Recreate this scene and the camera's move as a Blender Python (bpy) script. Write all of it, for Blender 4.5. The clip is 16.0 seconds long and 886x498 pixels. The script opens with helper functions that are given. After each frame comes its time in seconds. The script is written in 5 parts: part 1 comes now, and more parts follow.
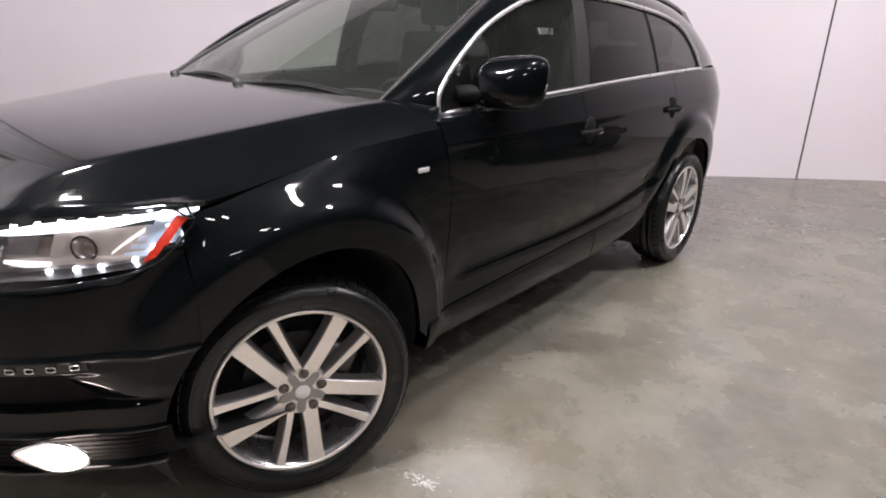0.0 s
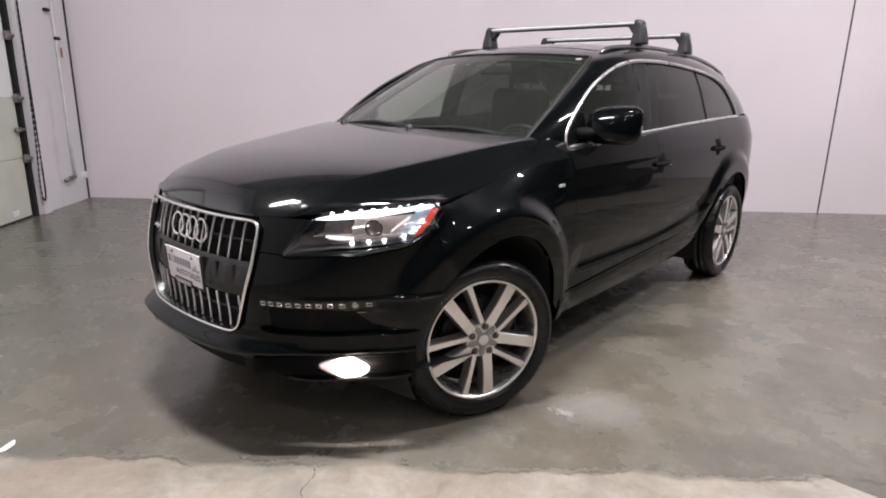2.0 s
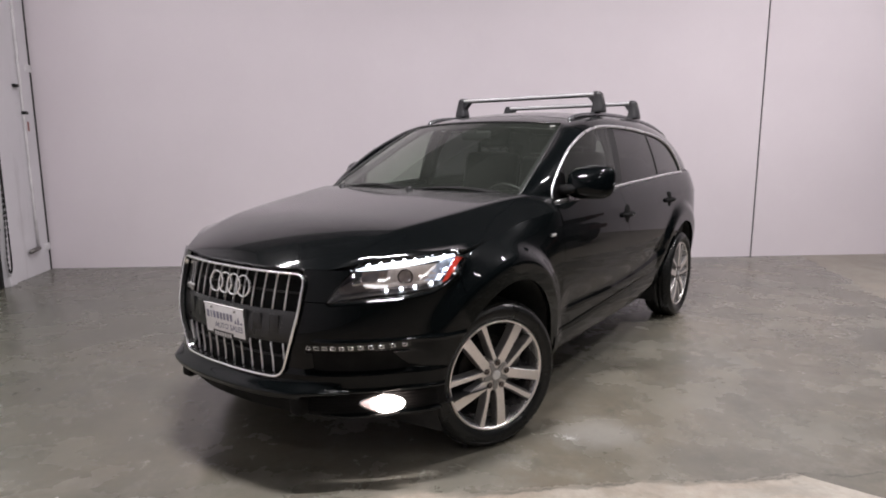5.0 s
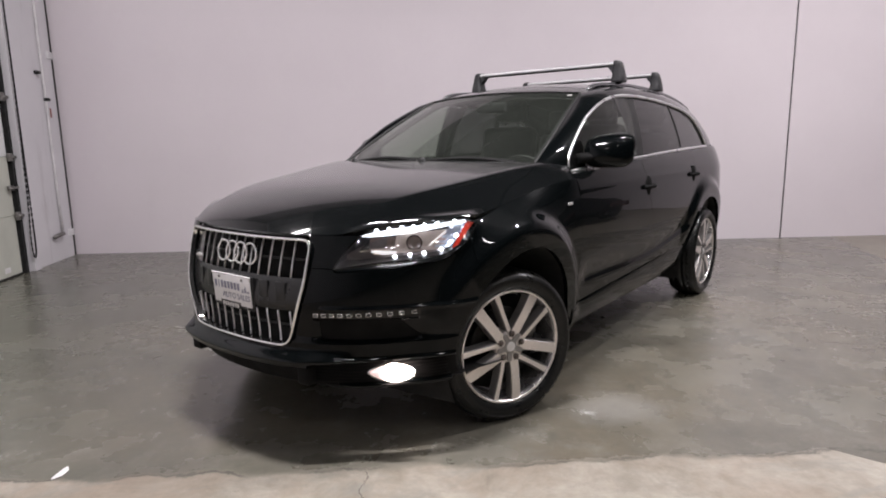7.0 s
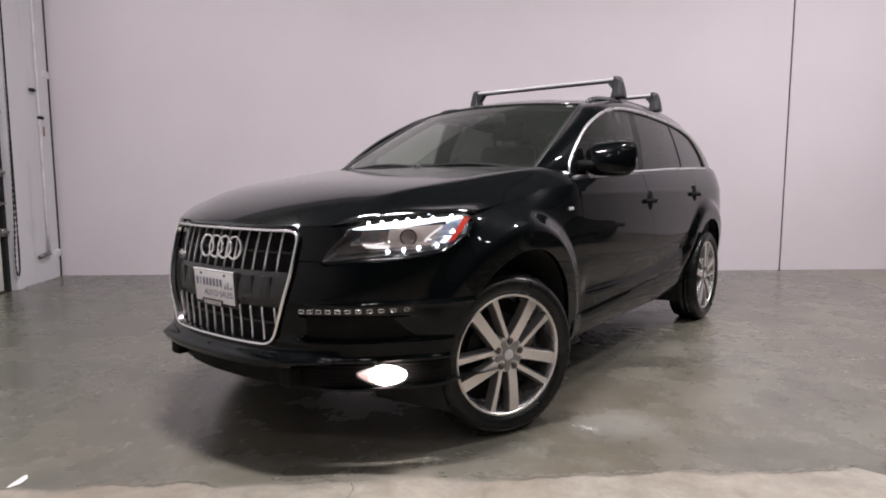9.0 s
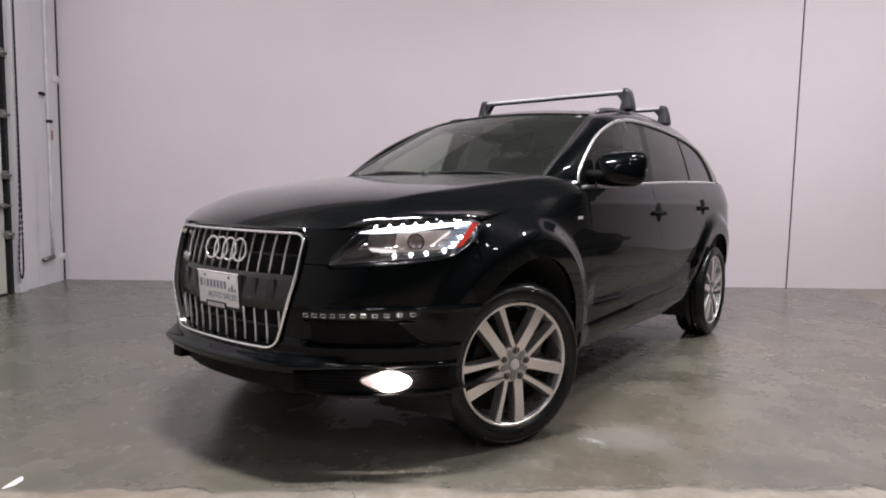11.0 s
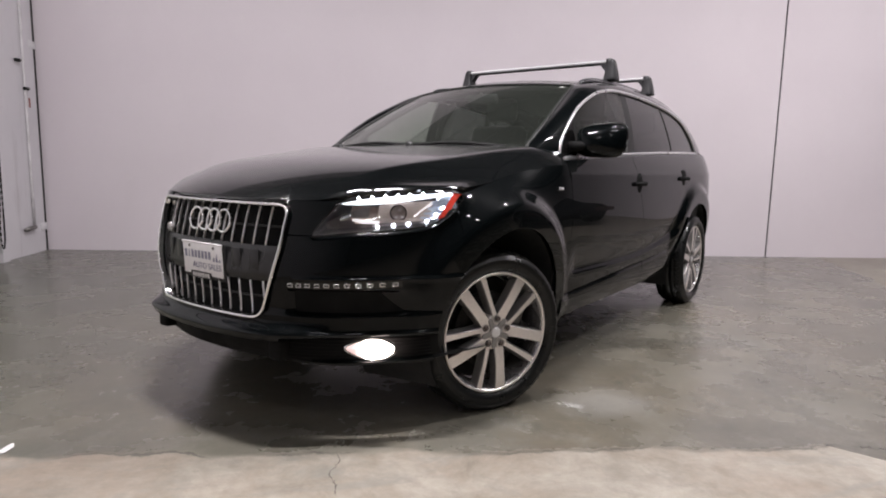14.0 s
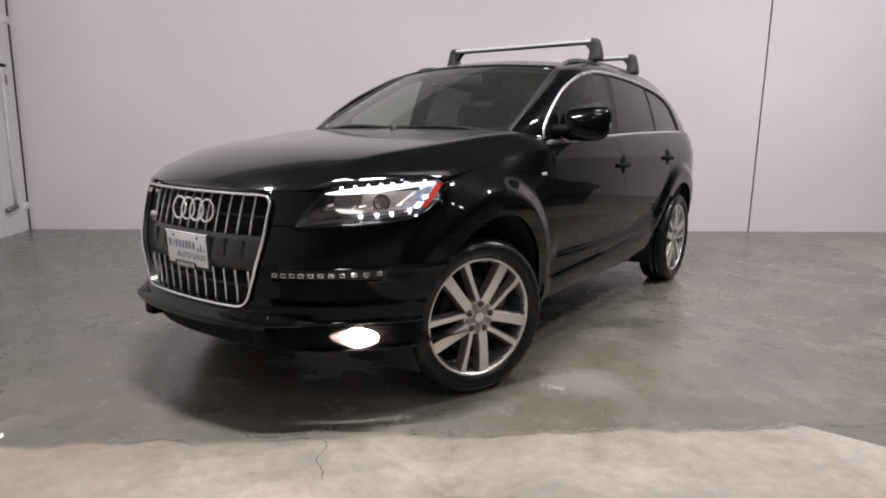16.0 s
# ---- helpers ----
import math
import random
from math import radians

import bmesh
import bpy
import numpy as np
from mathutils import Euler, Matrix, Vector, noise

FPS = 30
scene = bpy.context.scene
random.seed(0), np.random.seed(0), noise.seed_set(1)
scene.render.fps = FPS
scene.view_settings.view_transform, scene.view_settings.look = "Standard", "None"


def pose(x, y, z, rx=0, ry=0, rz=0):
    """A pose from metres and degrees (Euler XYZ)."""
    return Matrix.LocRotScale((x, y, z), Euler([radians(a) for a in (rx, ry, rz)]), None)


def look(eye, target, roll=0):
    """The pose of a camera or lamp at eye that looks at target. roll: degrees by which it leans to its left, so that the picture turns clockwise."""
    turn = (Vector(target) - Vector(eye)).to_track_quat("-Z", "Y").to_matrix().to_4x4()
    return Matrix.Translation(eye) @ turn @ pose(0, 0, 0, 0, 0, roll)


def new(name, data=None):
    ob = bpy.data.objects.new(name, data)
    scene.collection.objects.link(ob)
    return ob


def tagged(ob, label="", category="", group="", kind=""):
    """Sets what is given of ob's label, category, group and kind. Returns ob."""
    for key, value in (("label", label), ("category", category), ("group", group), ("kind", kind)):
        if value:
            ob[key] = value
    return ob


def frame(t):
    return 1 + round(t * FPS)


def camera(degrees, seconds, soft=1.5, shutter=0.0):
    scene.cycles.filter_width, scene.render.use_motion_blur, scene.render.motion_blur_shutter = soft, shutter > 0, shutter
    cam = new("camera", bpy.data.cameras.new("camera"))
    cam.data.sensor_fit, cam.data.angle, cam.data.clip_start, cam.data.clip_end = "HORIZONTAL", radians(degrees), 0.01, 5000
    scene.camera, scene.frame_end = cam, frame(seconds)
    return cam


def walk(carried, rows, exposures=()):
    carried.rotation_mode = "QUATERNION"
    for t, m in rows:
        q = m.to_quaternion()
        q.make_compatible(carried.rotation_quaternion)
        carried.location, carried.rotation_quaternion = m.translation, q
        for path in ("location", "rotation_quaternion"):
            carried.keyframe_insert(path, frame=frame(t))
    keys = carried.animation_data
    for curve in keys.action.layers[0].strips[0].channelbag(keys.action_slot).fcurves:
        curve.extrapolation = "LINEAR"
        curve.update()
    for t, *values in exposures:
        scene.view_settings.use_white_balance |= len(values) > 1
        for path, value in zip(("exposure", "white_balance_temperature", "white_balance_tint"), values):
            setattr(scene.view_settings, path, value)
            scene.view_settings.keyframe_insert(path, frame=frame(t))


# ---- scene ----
cam = camera(71.7, 16.0, soft=1.9)
PATH = [
    (0, (2.288, -1.076, 1.427), (1.081, 0.369, 0.753), 1.6),
    (0.5, (2.295, -1.368, 1.452), (1.083, 0.083, 0.799), 3.9),
    (1, (2.391, -1.623, 1.45), (1.058, -0.274, 0.815), 1.5),
    (1.5, (2.448, -1.835, 1.459), (1.079, -0.471, 0.941), 1.4),
    (2, (2.418, -2.103, 1.437), (1.146, -0.65, 0.918), 1.0),
    (2.5, (2.464, -2.285, 1.443), (1.191, -0.815, 0.974), 2.4),
    (3, (2.52, -2.387, 1.432), (1.269, -0.899, 0.964), 1.7),
    (3.5, (2.456, -2.479, 1.446), (1.24, -0.923, 1.131), 0.4),
    (4, (2.336, -2.583, 1.455), (1.224, -0.954, 1.12), -0.1),
    (6.5, (2.41, -2.548, 1.389), (1.195, -0.992, 1.071), -0.5),
    (7, (2.37, -2.493, 1.323), (1.162, -0.939, 0.973), -1.0),
    (7.5, (2.338, -2.445, 1.259), (1.127, -0.89, 0.916), -1.0),
    (8, (2.321, -2.419, 1.202), (1.117, -0.855, 0.879), -0.5),
    (8.5, (2.31, -2.413, 1.151), (1.106, -0.837, 0.892), -0.5),
    (11, (2.268, -2.397, 1.082), (1.051, -0.82, 0.91), 1.0),
    (11.5, (2.269, -2.399, 1.083), (1.048, -0.824, 0.914), 1.5),
    (12, (2.273, -2.404, 1.082), (1.056, -0.831, 0.871), 1.4),
    (12.5, (2.284, -2.411, 1.084), (1.08, -0.83, 0.861), 1.1),
    (13, (2.297, -2.42, 1.094), (1.102, -0.833, 0.862), 0.9),
    (13.5, (2.303, -2.426, 1.093), (1.105, -0.847, 0.826), 1.1),
    (14, (2.308, -2.419, 1.093), (1.133, -0.823, 0.822), 1.1),
    (14.5, (2.318, -2.419, 1.137), (1.151, -0.824, 0.826), 0.7),
    (15, (2.327, -2.419, 1.153), (1.178, -0.826, 0.778), 0.7),
    (15.5, (2.336, -2.422, 1.164), (1.197, -0.82, 0.793), 0.8),
    (16, (2.333, -2.419, 1.166), (1.199, -0.813, 0.804), 0.9),
]
EXPOSURE = [(0.0, 0.56), (1.0, 0.52), (2.0, 0.30), (3.4, 0.25), (4.0, 0.13), (7.0, 0.09), (16.0, 0.1)]
walk(cam, [(t, look(eye, target, roll)) for t, eye, target, roll in PATH], EXPOSURE)

# ---- frame of the hall: x along the back wall, y into it; left wall leans by 4 degrees ----
GROUND = -0.028
ROOM = pose(-6.03, 0.72, GROUND, 0, 0, 39.9)
LEFT = ROOM @ pose(0, 0, 0, 0, 0, 4.4)
CEIL = 5.7

# ---- world and lights ----
world = bpy.data.worlds.new("world")
scene.world = world
world.use_nodes = True
world.node_tree.nodes["Background"].inputs["Color"].default_value = (0.9, 0.95, 1.0, 1)
world.node_tree.nodes["Background"].inputs["Strength"].default_value = 0.02
scene.view_settings.exposure = 0.0
# place in the hall, share of the power and length
LAMPS = [(4.2, -5.7, 1.75, 1.2), (7.2, -4.5, 0.65, 0.9), (10.2, -3.6, 1.2, 0.9), (1.4, -2.6, 0.22, 0.6), (9.4, -7.6, 0.2, 0.6), (7.6, -7.2, 0.12, 0.6), (4.5, -10.6, 0.2, 1.2), (9.0, -11.4, 0.22, 1.2)]
LAMP_WATTS, LAMP_UP = 180.0, 3.0


# ---- materials ----
class Mat:
    """A node material under construction."""

    def __init__(self, name):
        self.m = bpy.data.materials.new(name)
        self.m.use_nodes = True
        self.t = self.m.node_tree
        self.n = self.t.nodes
        self.b = self.n["Principled BSDF"]
        self.co = None

    def node(self, kind, **settings):
        nd = self.n.new(kind)
        for k, v in settings.items():
            if k in nd.inputs:
                nd.inputs[k].default_value = v
        return nd

    def link(self, a, b):
        self.t.links.new(a, b)

    def coords(self):
        if self.co is None:
            self.co = self.n.new("ShaderNodeTexCoord").outputs["Object"]
        return self.co

    def noise(self, scale, detail=4.0, rough=0.55, stretch=None, distortion=0.0):
        nd = self.node("ShaderNodeTexNoise", Scale=scale, Detail=detail, Roughness=rough, Distortion=distortion)
        if stretch:
            mp = self.n.new("ShaderNodeMapping")
            mp.inputs["Scale"].default_value = stretch
            self.link(self.coords(), mp.inputs["Vector"])
            self.link(mp.outputs["Vector"], nd.inputs["Vector"])
        else:
            self.link(self.coords(), nd.inputs["Vector"])
        return nd.outputs["Fac"]

    def ramp(self, fac, stops):
        nd = self.n.new("ShaderNodeValToRGB")
        el = nd.color_ramp.elements
        while len(el) < len(stops):
            el.new(0.5)
        for e, (p, c) in zip(el, stops):
            e.position = p
            e.color = (*c, 1) if len(c) == 3 else c
        self.link(fac, nd.inputs["Fac"])
        return nd.outputs["Color"]

    def range(self, fac, a, b, c, d):
        nd = self.node("ShaderNodeMapRange")
        for key, v in zip(("From Min", "From Max", "To Min", "To Max"), (a, b, c, d)):
            nd.inputs[key].default_value = v
        self.link(fac, nd.inputs["Value"])
        return nd.outputs["Result"]

    def mix(self, fac, a, b, blend="MIX"):
        nd = self.n.new("ShaderNodeMix")
        nd.data_type, nd.blend_type = "RGBA", blend
        ins = {i.identifier: i for i in nd.inputs}
        for key, v in (("Factor_Float", fac), ("A_Color", a), ("B_Color", b)):
            if isinstance(v, (int, float)):
                ins[key].default_value = v
            elif isinstance(v, tuple):
                ins[key].default_value = (*v, 1)
            else:
                self.link(v, ins[key])
        return [o for o in nd.outputs if o.identifier == "Result_Color"][0]

    def math(self, op, a, b=None):
        nd = self.n.new("ShaderNodeMath")
        nd.operation = op
        for k, v in enumerate((a, b)):
            if v is None:
                continue
            if isinstance(v, (int, float)):
                nd.inputs[k].default_value = v
            else:
                self.link(v, nd.inputs[k])
        return nd.outputs[0]

    def bump(self, height, strength=0.2, distance=0.002):
        nd = self.node("ShaderNodeBump", Strength=strength, Distance=distance)
        self.link(height, nd.inputs["Height"])
        self.link(nd.outputs["Normal"], self.b.inputs["Normal"])

    def put(self, **inputs):
        for k, v in inputs.items():
            s = self.b.inputs[k.replace("_", " ")]
            if isinstance(v, (int, float)):
                s.default_value = v
            elif isinstance(v, tuple):
                s.default_value = (*v, 1) if len(v) == 3 else v
            else:
                self.link(v, s)
        return self


def simple(name, colour, rough=0.5, metal=0.0, vary=0.12, scale=30.0, bump=0.0, coat=0.0, spec=0.5):
    k = Mat(name)
    f = k.noise(scale)
    lo = tuple(c * (1 - vary) for c in colour)
    hi = tuple(min(1, c * (1 + vary)) for c in colour)
    k.put(Base_Color=k.ramp(f, [(0.3, lo), (0.7, hi)]), Metallic=metal, Coat_Weight=coat, Specular_IOR_Level=spec,
          Roughness=k.range(k.noise(scale * 0.4), 0.3, 0.7, max(0.02, rough * 0.85), min(1, rough * 1.15)))
    if bump:
        k.bump(k.noise(scale * 6), bump)
    return k.m


def paint_material(name, coat_ior, sheen, spec, haze):
    k = Mat(name)
    dust = k.noise(2.2, 6, 0.6)
    k.put(Base_Color=k.mix(k.range(dust, 0.45, 0.8, 0.0, 0.35), (0.0015, 0.0023, 0.0026), (0.0062, 0.0074, 0.0078)),
          Roughness=0.34, Specular_IOR_Level=spec, Coat_Weight=1.0, Coat_IOR=coat_ior, Sheen_Weight=sheen, Sheen_Roughness=0.25,
          Coat_Roughness=k.range(k.noise(9, 5), 0.4, 0.75, 0.012 + haze, 0.05 + haze))
    return k.m


def glass_material(name, tint, gloss_rough=0.01, film=0.0):
    k = Mat(name)
    k.n.remove(k.b)
    out = k.n["Material Output"]
    tr = k.n.new("ShaderNodeBsdfTransparent")
    tr.inputs["Color"].default_value = (*tint, 1)
    gl = k.n.new("ShaderNodeBsdfGlossy")
    gl.inputs["Roughness"].default_value = gloss_rough
    fr = k.n.new("ShaderNodeLayerWeight")
    fr.inputs["Blend"].default_value = 0.5
    gloss = k.math("ADD", k.math("MULTIPLY", k.math("POWER", fr.outputs["Facing"], 4.2), 0.88), 0.085)
    mx = k.n.new("ShaderNodeMixShader")
    k.link(gloss, mx.inputs[0])
    k.link(tr.outputs[0], mx.inputs[1])
    k.link(gl.outputs[0], mx.inputs[2])
    if film:
        # a thin, pale diffuse film over the pane
        df = k.n.new("ShaderNodeBsdfDiffuse")
        df.inputs["Color"].default_value = (0.66, 0.74, 0.64, 1)
        veil = k.n.new("ShaderNodeMixShader")
        k.link(k.range(k.noise(3.0, 5), 0.3, 0.7, film * 0.75, film * 1.25), veil.inputs[0])
        k.link(mx.outputs[0], veil.inputs[1])
        k.link(df.outputs[0], veil.inputs[2])
        mx = veil
    k.link(mx.outputs[0], out.inputs["Surface"])
    return k.m


def glow_material(name, colour, strength):
    k = Mat(name)
    k.put(Base_Color=(0.8, 0.8, 0.8), Emission_Color=colour, Emission_Strength=strength, Roughness=0.3)
    return k.m


def floor_material():
    k = Mat("worn_concrete_floor")
    sep = k.n.new("ShaderNodeSeparateXYZ")
    k.link(k.coords(), sep.inputs[0])
    x, y = sep.outputs["X"], sep.outputs["Y"]
    big, mid, fine = k.noise(0.55, 5, 0.6), k.noise(2.3, 6, 0.65), k.noise(22, 5, 0.6)
    grey = k.ramp(mid, [(0.32, (0.052, 0.052, 0.042)), (0.5, (0.118, 0.116, 0.096)), (0.68, (0.215, 0.205, 0.174))])
    grey = k.mix(k.range(big, 0.35, 0.7, 0.0, 0.7), grey, (0.184, 0.168, 0.138))
    grey = k.mix(k.range(k.noise(0.75, 6, 0.66, distortion=0.5), 0.38, 0.66, 0.0, 0.7), grey, (0.165, 0.142, 0.106))
    grey = k.mix(k.range(k.noise(1.3, 6, 0.68, distortion=0.3), 0.44, 0.70, 0.0, 0.6), grey, (0.075, 0.076, 0.062))
    blotch = k.noise(5.5, 7, 0.7, distortion=0.6)
    grey = k.mix(k.range(blotch, 0.54, 0.70, 0.0, 0.36), grey, (0.205, 0.200, 0.175))
    grey = k.mix(k.range(k.noise(4.1, 6, 0.7, distortion=0.8), 0.55, 0.72, 0.0, 0.6), grey, (0.068, 0.069, 0.054))
    # darker, greener tone towards the door: weaker light there put into the colour
    zone = k.math("ADD", x, k.math("MULTIPLY", k.math("SUBTRACT", k.noise(0.6, 5, 0.6), 0.5), 2.4))
    grey = k.mix(k.range(zone, 2.2, 3.9, 0.5, 0.0), grey, (0.080, 0.084, 0.066))
    # a pale worn patch beside the front wheel
    dx, dy = k.math("SUBTRACT", x, 5.36), k.math("SUBTRACT", y, -4.97)
    d = k.math("SQRT", k.math("ADD", k.math("MULTIPLY", dx, dx), k.math("MULTIPLY", k.math("MULTIPLY", dy, dy), 1.6)))
    d = k.math("ADD", d, k.math("MULTIPLY", k.math("SUBTRACT", k.noise(6.5, 6, 0.7), 0.5), 0.35))
    grey = k.mix(k.range(d, 0.10, 0.30, 0.55, 0.0), grey, (0.295, 0.283, 0.262))
    beige = k.ramp(k.noise(2.4, 9, 0.74, distortion=0.4), [(0.30, (0.140, 0.116, 0.090)), (0.44, (0.265, 0.230, 0.186)), (0.58, (0.335, 0.302, 0.255)), (0.78, (0.430, 0.398, 0.350))])
    beige = k.mix(k.range(k.noise(7.5, 6, 0.7), 0.50, 0.70, 0.0, 0.65), beige, (0.19, 0.166, 0.134))
    # reddish scuffs, cement-grey smears and dark pocks in the bare concrete
    beige = k.mix(k.range(k.noise(1.1, 7, 0.7, distortion=0.8), 0.50, 0.66, 0.0, 0.50), beige, (0.27, 0.208, 0.158))
    beige = k.mix(k.range(k.noise(3.3, 7, 0.72, stretch=(0.5, 1.3, 1), distortion=1.2), 0.51, 0.64, 0.0, 0.7), beige, (0.215, 0.208, 0.184))
    beige = k.mix(k.range(k.noise(26, 6, 0.75), 0.60, 0.70, 0.0, 0.5), beige, (0.16, 0.135, 0.115))
    # the bare strip in front and the bare corner by the back wall
    edge = k.math("ADD", y, k.math("MULTIPLY", k.math("SUBTRACT", k.noise(3.2, 6, 0.7), 0.5), 0.22))
    front = k.math("MULTIPLY", k.range(edge, -5.50, -5.455, 1.0, 0.0), k.range(k.noise(1.7, 6, 0.7, distortion=0.5), 0.30, 0.42, 0.55, 1.0))
    slant = k.math("SUBTRACT", x, k.math("MULTIPLY", y, 0.31))
    side = k.math("GREATER_THAN", k.math("ADD", slant, k.math("MULTIPLY", k.math("SUBTRACT", k.noise(1.8, 5, 0.65), 0.5), 0.7)), 9.83)
    stop = k.math("LESS_THAN", k.math("ADD", x, k.math("MULTIPLY", k.math("ADD", y, 5.48), 1.1)), 6.17)
    front = k.math("MULTIPLY", front, stop)
    side = k.math("MULTIPLY", side, k.math("GREATER_THAN", y, -3.6))
    bare = k.math("MAXIMUM", front, k.math("MULTIPLY", side, 0.6))
    # pale crumbled patches behind the edge of the bare strip, and its dark cracked edge
    near = k.math("MULTIPLY", k.range(k.math("ABSOLUTE", k.math("ADD", y, 5.30)), 0.05, 0.25, 1.0, 0.0), k.range(k.noise(5.0, 7, 0.72), 0.50, 0.68, 0.0, 0.26))
    grey = k.mix(near, grey, (0.34, 0.325, 0.285))
    col = k.mix(bare, grey, beige)
    crack = k.math("MULTIPLY", k.range(k.math("ABSOLUTE", k.math("ADD", edge, 5.48)), 0.003, 0.010, 0.8, 0.0), k.range(k.noise(2.6, 3), 0.42, 0.52, 0.0, 1.0))
    col = k.mix(crack, col, (0.06, 0.055, 0.045))
    col = k.mix(k.range(fine, 0.35, 0.75, 0.0, 0.22), col, (0.07, 0.07, 0.062))
    spots = k.noise(60, 3, 0.5)
    col = k.mix(k.range(spots, 0.68, 0.74, 0.0, 0.18), col, (0.42, 0.41, 0.38))
    rough = k.math("ADD", k.range(mid, 0.3, 0.7, 0.21, 0.32), k.math("MULTIPLY", bare, 0.28))
    col = k.mix(1.0, col, (0.985, 0.99, 0.985), "MULTIPLY")
    k.put(Base_Color=col, Roughness=rough, Specular_IOR_Level=0.75)
    k.bump(k.math("ADD", fine, k.math("MULTIPLY", spots, 0.4)), 0.06, 0.002)
    return k.m


def wall_material():
    k = Mat("painted_wall_panel")
    a, b = k.noise(0.7, 4), k.noise(14, 5)
    col = k.ramp(a, [(0.3, (0.66, 0.605, 0.64)), (0.7, (0.70, 0.645, 0.68))])
    col = k.mix(k.range(b, 0.5, 0.8, 0, 0.12), col, (0.62, 0.575, 0.60))
    low = k.noise(1.6, 6, 0.7, stretch=(1, 1, 0.25))
    col = k.mix(k.range(low, 0.6, 0.8, 0, 0.10), col, (0.5, 0.48, 0.47))
    k.put(Base_Color=col, Roughness=0.7)
    k.bump(k.noise(45, 4), 0.10, 0.002)
    return k.m


def grimy_wall_material():
    k = Mat("grimy_white_wall")
    col = k.ramp(k.noise(0.9, 4), [(0.3, (0.60, 0.585, 0.61)), (0.7, (0.66, 0.64, 0.665))])
    smear = k.noise(5.5, 6, 0.7, stretch=(1, 1, 0.12))
    col = k.mix(k.range(smear, 0.56, 0.74, 0.0, 0.5), col, (0.36, 0.33, 0.34))
    col = k.mix(k.range(k.noise(30, 4), 0.6, 0.8, 0.0, 0.25), col, (0.40, 0.38, 0.38))
    k.put(Base_Color=col, Roughness=0.6)
    k.bump(k.noise(40, 4), 0.12, 0.002)
    return k.m


GRIMY = grimy_wall_material()
PAINT = paint_material("black_car_paint", 1.28, 0.0, 0.02, 0.0)
# same paint, coat and sheen raised to brighten grazing reflections on hood and roof
HOODPAINT = paint_material("raised_sheen_black_car_paint", 1.62, 0.25, 0.02, 0.04)
FLOOR = floor_material()
WALL = wall_material()
BRIGHTTRIM = simple("satin_bright_trim", (0.86, 0.85, 0.86), 0.30, 0.9, 0.04)
CHROME = simple("polished_chrome", (0.78, 0.78, 0.78), 0.16, 1.0, 0.04)
SATIN = simple("satin_aluminium", (0.78, 0.77, 0.78), 0.38, 0.6, 0.05)
PLASTIC = simple("black_plastic", (0.012, 0.012, 0.012), 0.45, 0, 0.2, 60, 0.1)
GLOSSBLACK = simple("gloss_black_plastic", (0.006, 0.006, 0.006), 0.12, 0, 0.2)
BANDBLACK = simple("satin_black_panel", (0.010, 0.010, 0.010), 0.30, 0, 0.2, 40)
TRIMGREY = simple("charcoal_rack_plastic", (0.022, 0.022, 0.024), 0.42, 0, 0.15, 60, 0.08)
RUBBER = simple("tyre_rubber", (0.007, 0.0075, 0.0075), 0.30, 0, 0.25, 40, 0.12, 0, 0.32)
ALLOY = simple("machined_alloy", (0.84, 0.79, 0.76), 0.34, 0.72, 0.05, 80)
BARREL = simple("polished_rim_barrel", (0.42, 0.41, 0.41), 0.27, 0.8, 0.1, 20)
ALLOYDARK = simple("grey_painted_alloy", (0.30, 0.29, 0.285), 0.42, 0.7, 0.1)
BRAKE = simple("brake_metal", (0.035, 0.033, 0.032), 0.5, 0.8, 0.3)
LINER = simple("dark_wheel_liner", (0.008, 0.008, 0.008), 0.9)
CABIN = simple("black_cabin_trim", (0.020, 0.021, 0.021), 0.6, 0, 0.2, 30, 0.1)
LEATHER = simple("dark_leather", (0.007, 0.0066, 0.0062), 0.5, 0, 0.25, 25, 0.2)
HEADLINER = simple("grey_headliner", (0.10, 0.10, 0.095), 0.9)
WINDSCREEN = glass_material("windscreen_glass", (0.52, 0.575, 0.52), 0.01, 0.020)
SIDEGLASS = glass_material("side_window_glass", (0.55, 0.60, 0.55), 0.01, 0.015)
TINTED = glass_material("tinted_rear_glass", (0.10, 0.102, 0.105), 0.01, 0.006)
REARGLASS = glass_material("rear_screen_glass", (0.34, 0.37, 0.34), 0.01, 0.012)
LENS = glass_material("clear_lamp_lens", (0.93, 0.93, 0.93))
LEDGLOW = glow_material("white_led", (0.82, 0.88, 1.0), 16.0)
STRIPGLOW = glow_material("white_light_strip", (0.84, 0.89, 1.0), 2.6)
# no lamp itself: emission stands in for LED light on crescent and fin
SOFTGLOW = glow_material("reflected_led_glow", (0.95, 0.90, 0.90), 0.9)
FOGGLOW = glow_material("fog_lamp_light", (1.0, 0.80, 0.74), 30.0)
FOGMID = glow_material("fog_lamp_dim", (1.0, 0.70, 0.66), 1.7)
FOGEDGE = glow_material("fog_lamp_edge", (1.0, 0.60, 0.58), 0.65)
REFLECTOR = simple("lamp_reflector", (0.66, 0.56, 0.50), 0.35, 0.2, 0.08)
HOUSING = simple("lamp_housing", (0.21, 0.185, 0.18), 0.35, 0.3, 0.15)
LAMPGREY = simple("lamp_grey_plastic", (0.36, 0.33, 0.325), 0.3, 0.4, 0.1)
AMBER = simple("red_marker_reflector", (0.48, 0.035, 0.018), 0.25, 0, 0.1, 60, 0, 0.6)
WHITEP = simple("white_plastic", (0.72, 0.71, 0.71), 0.45)
BLUEINK = simple("blue_print", (0.27, 0.27, 0.36), 0.5)
PLATE = simple("white_plate", (0.86, 0.85, 0.86), 0.4, 0, 0.03)
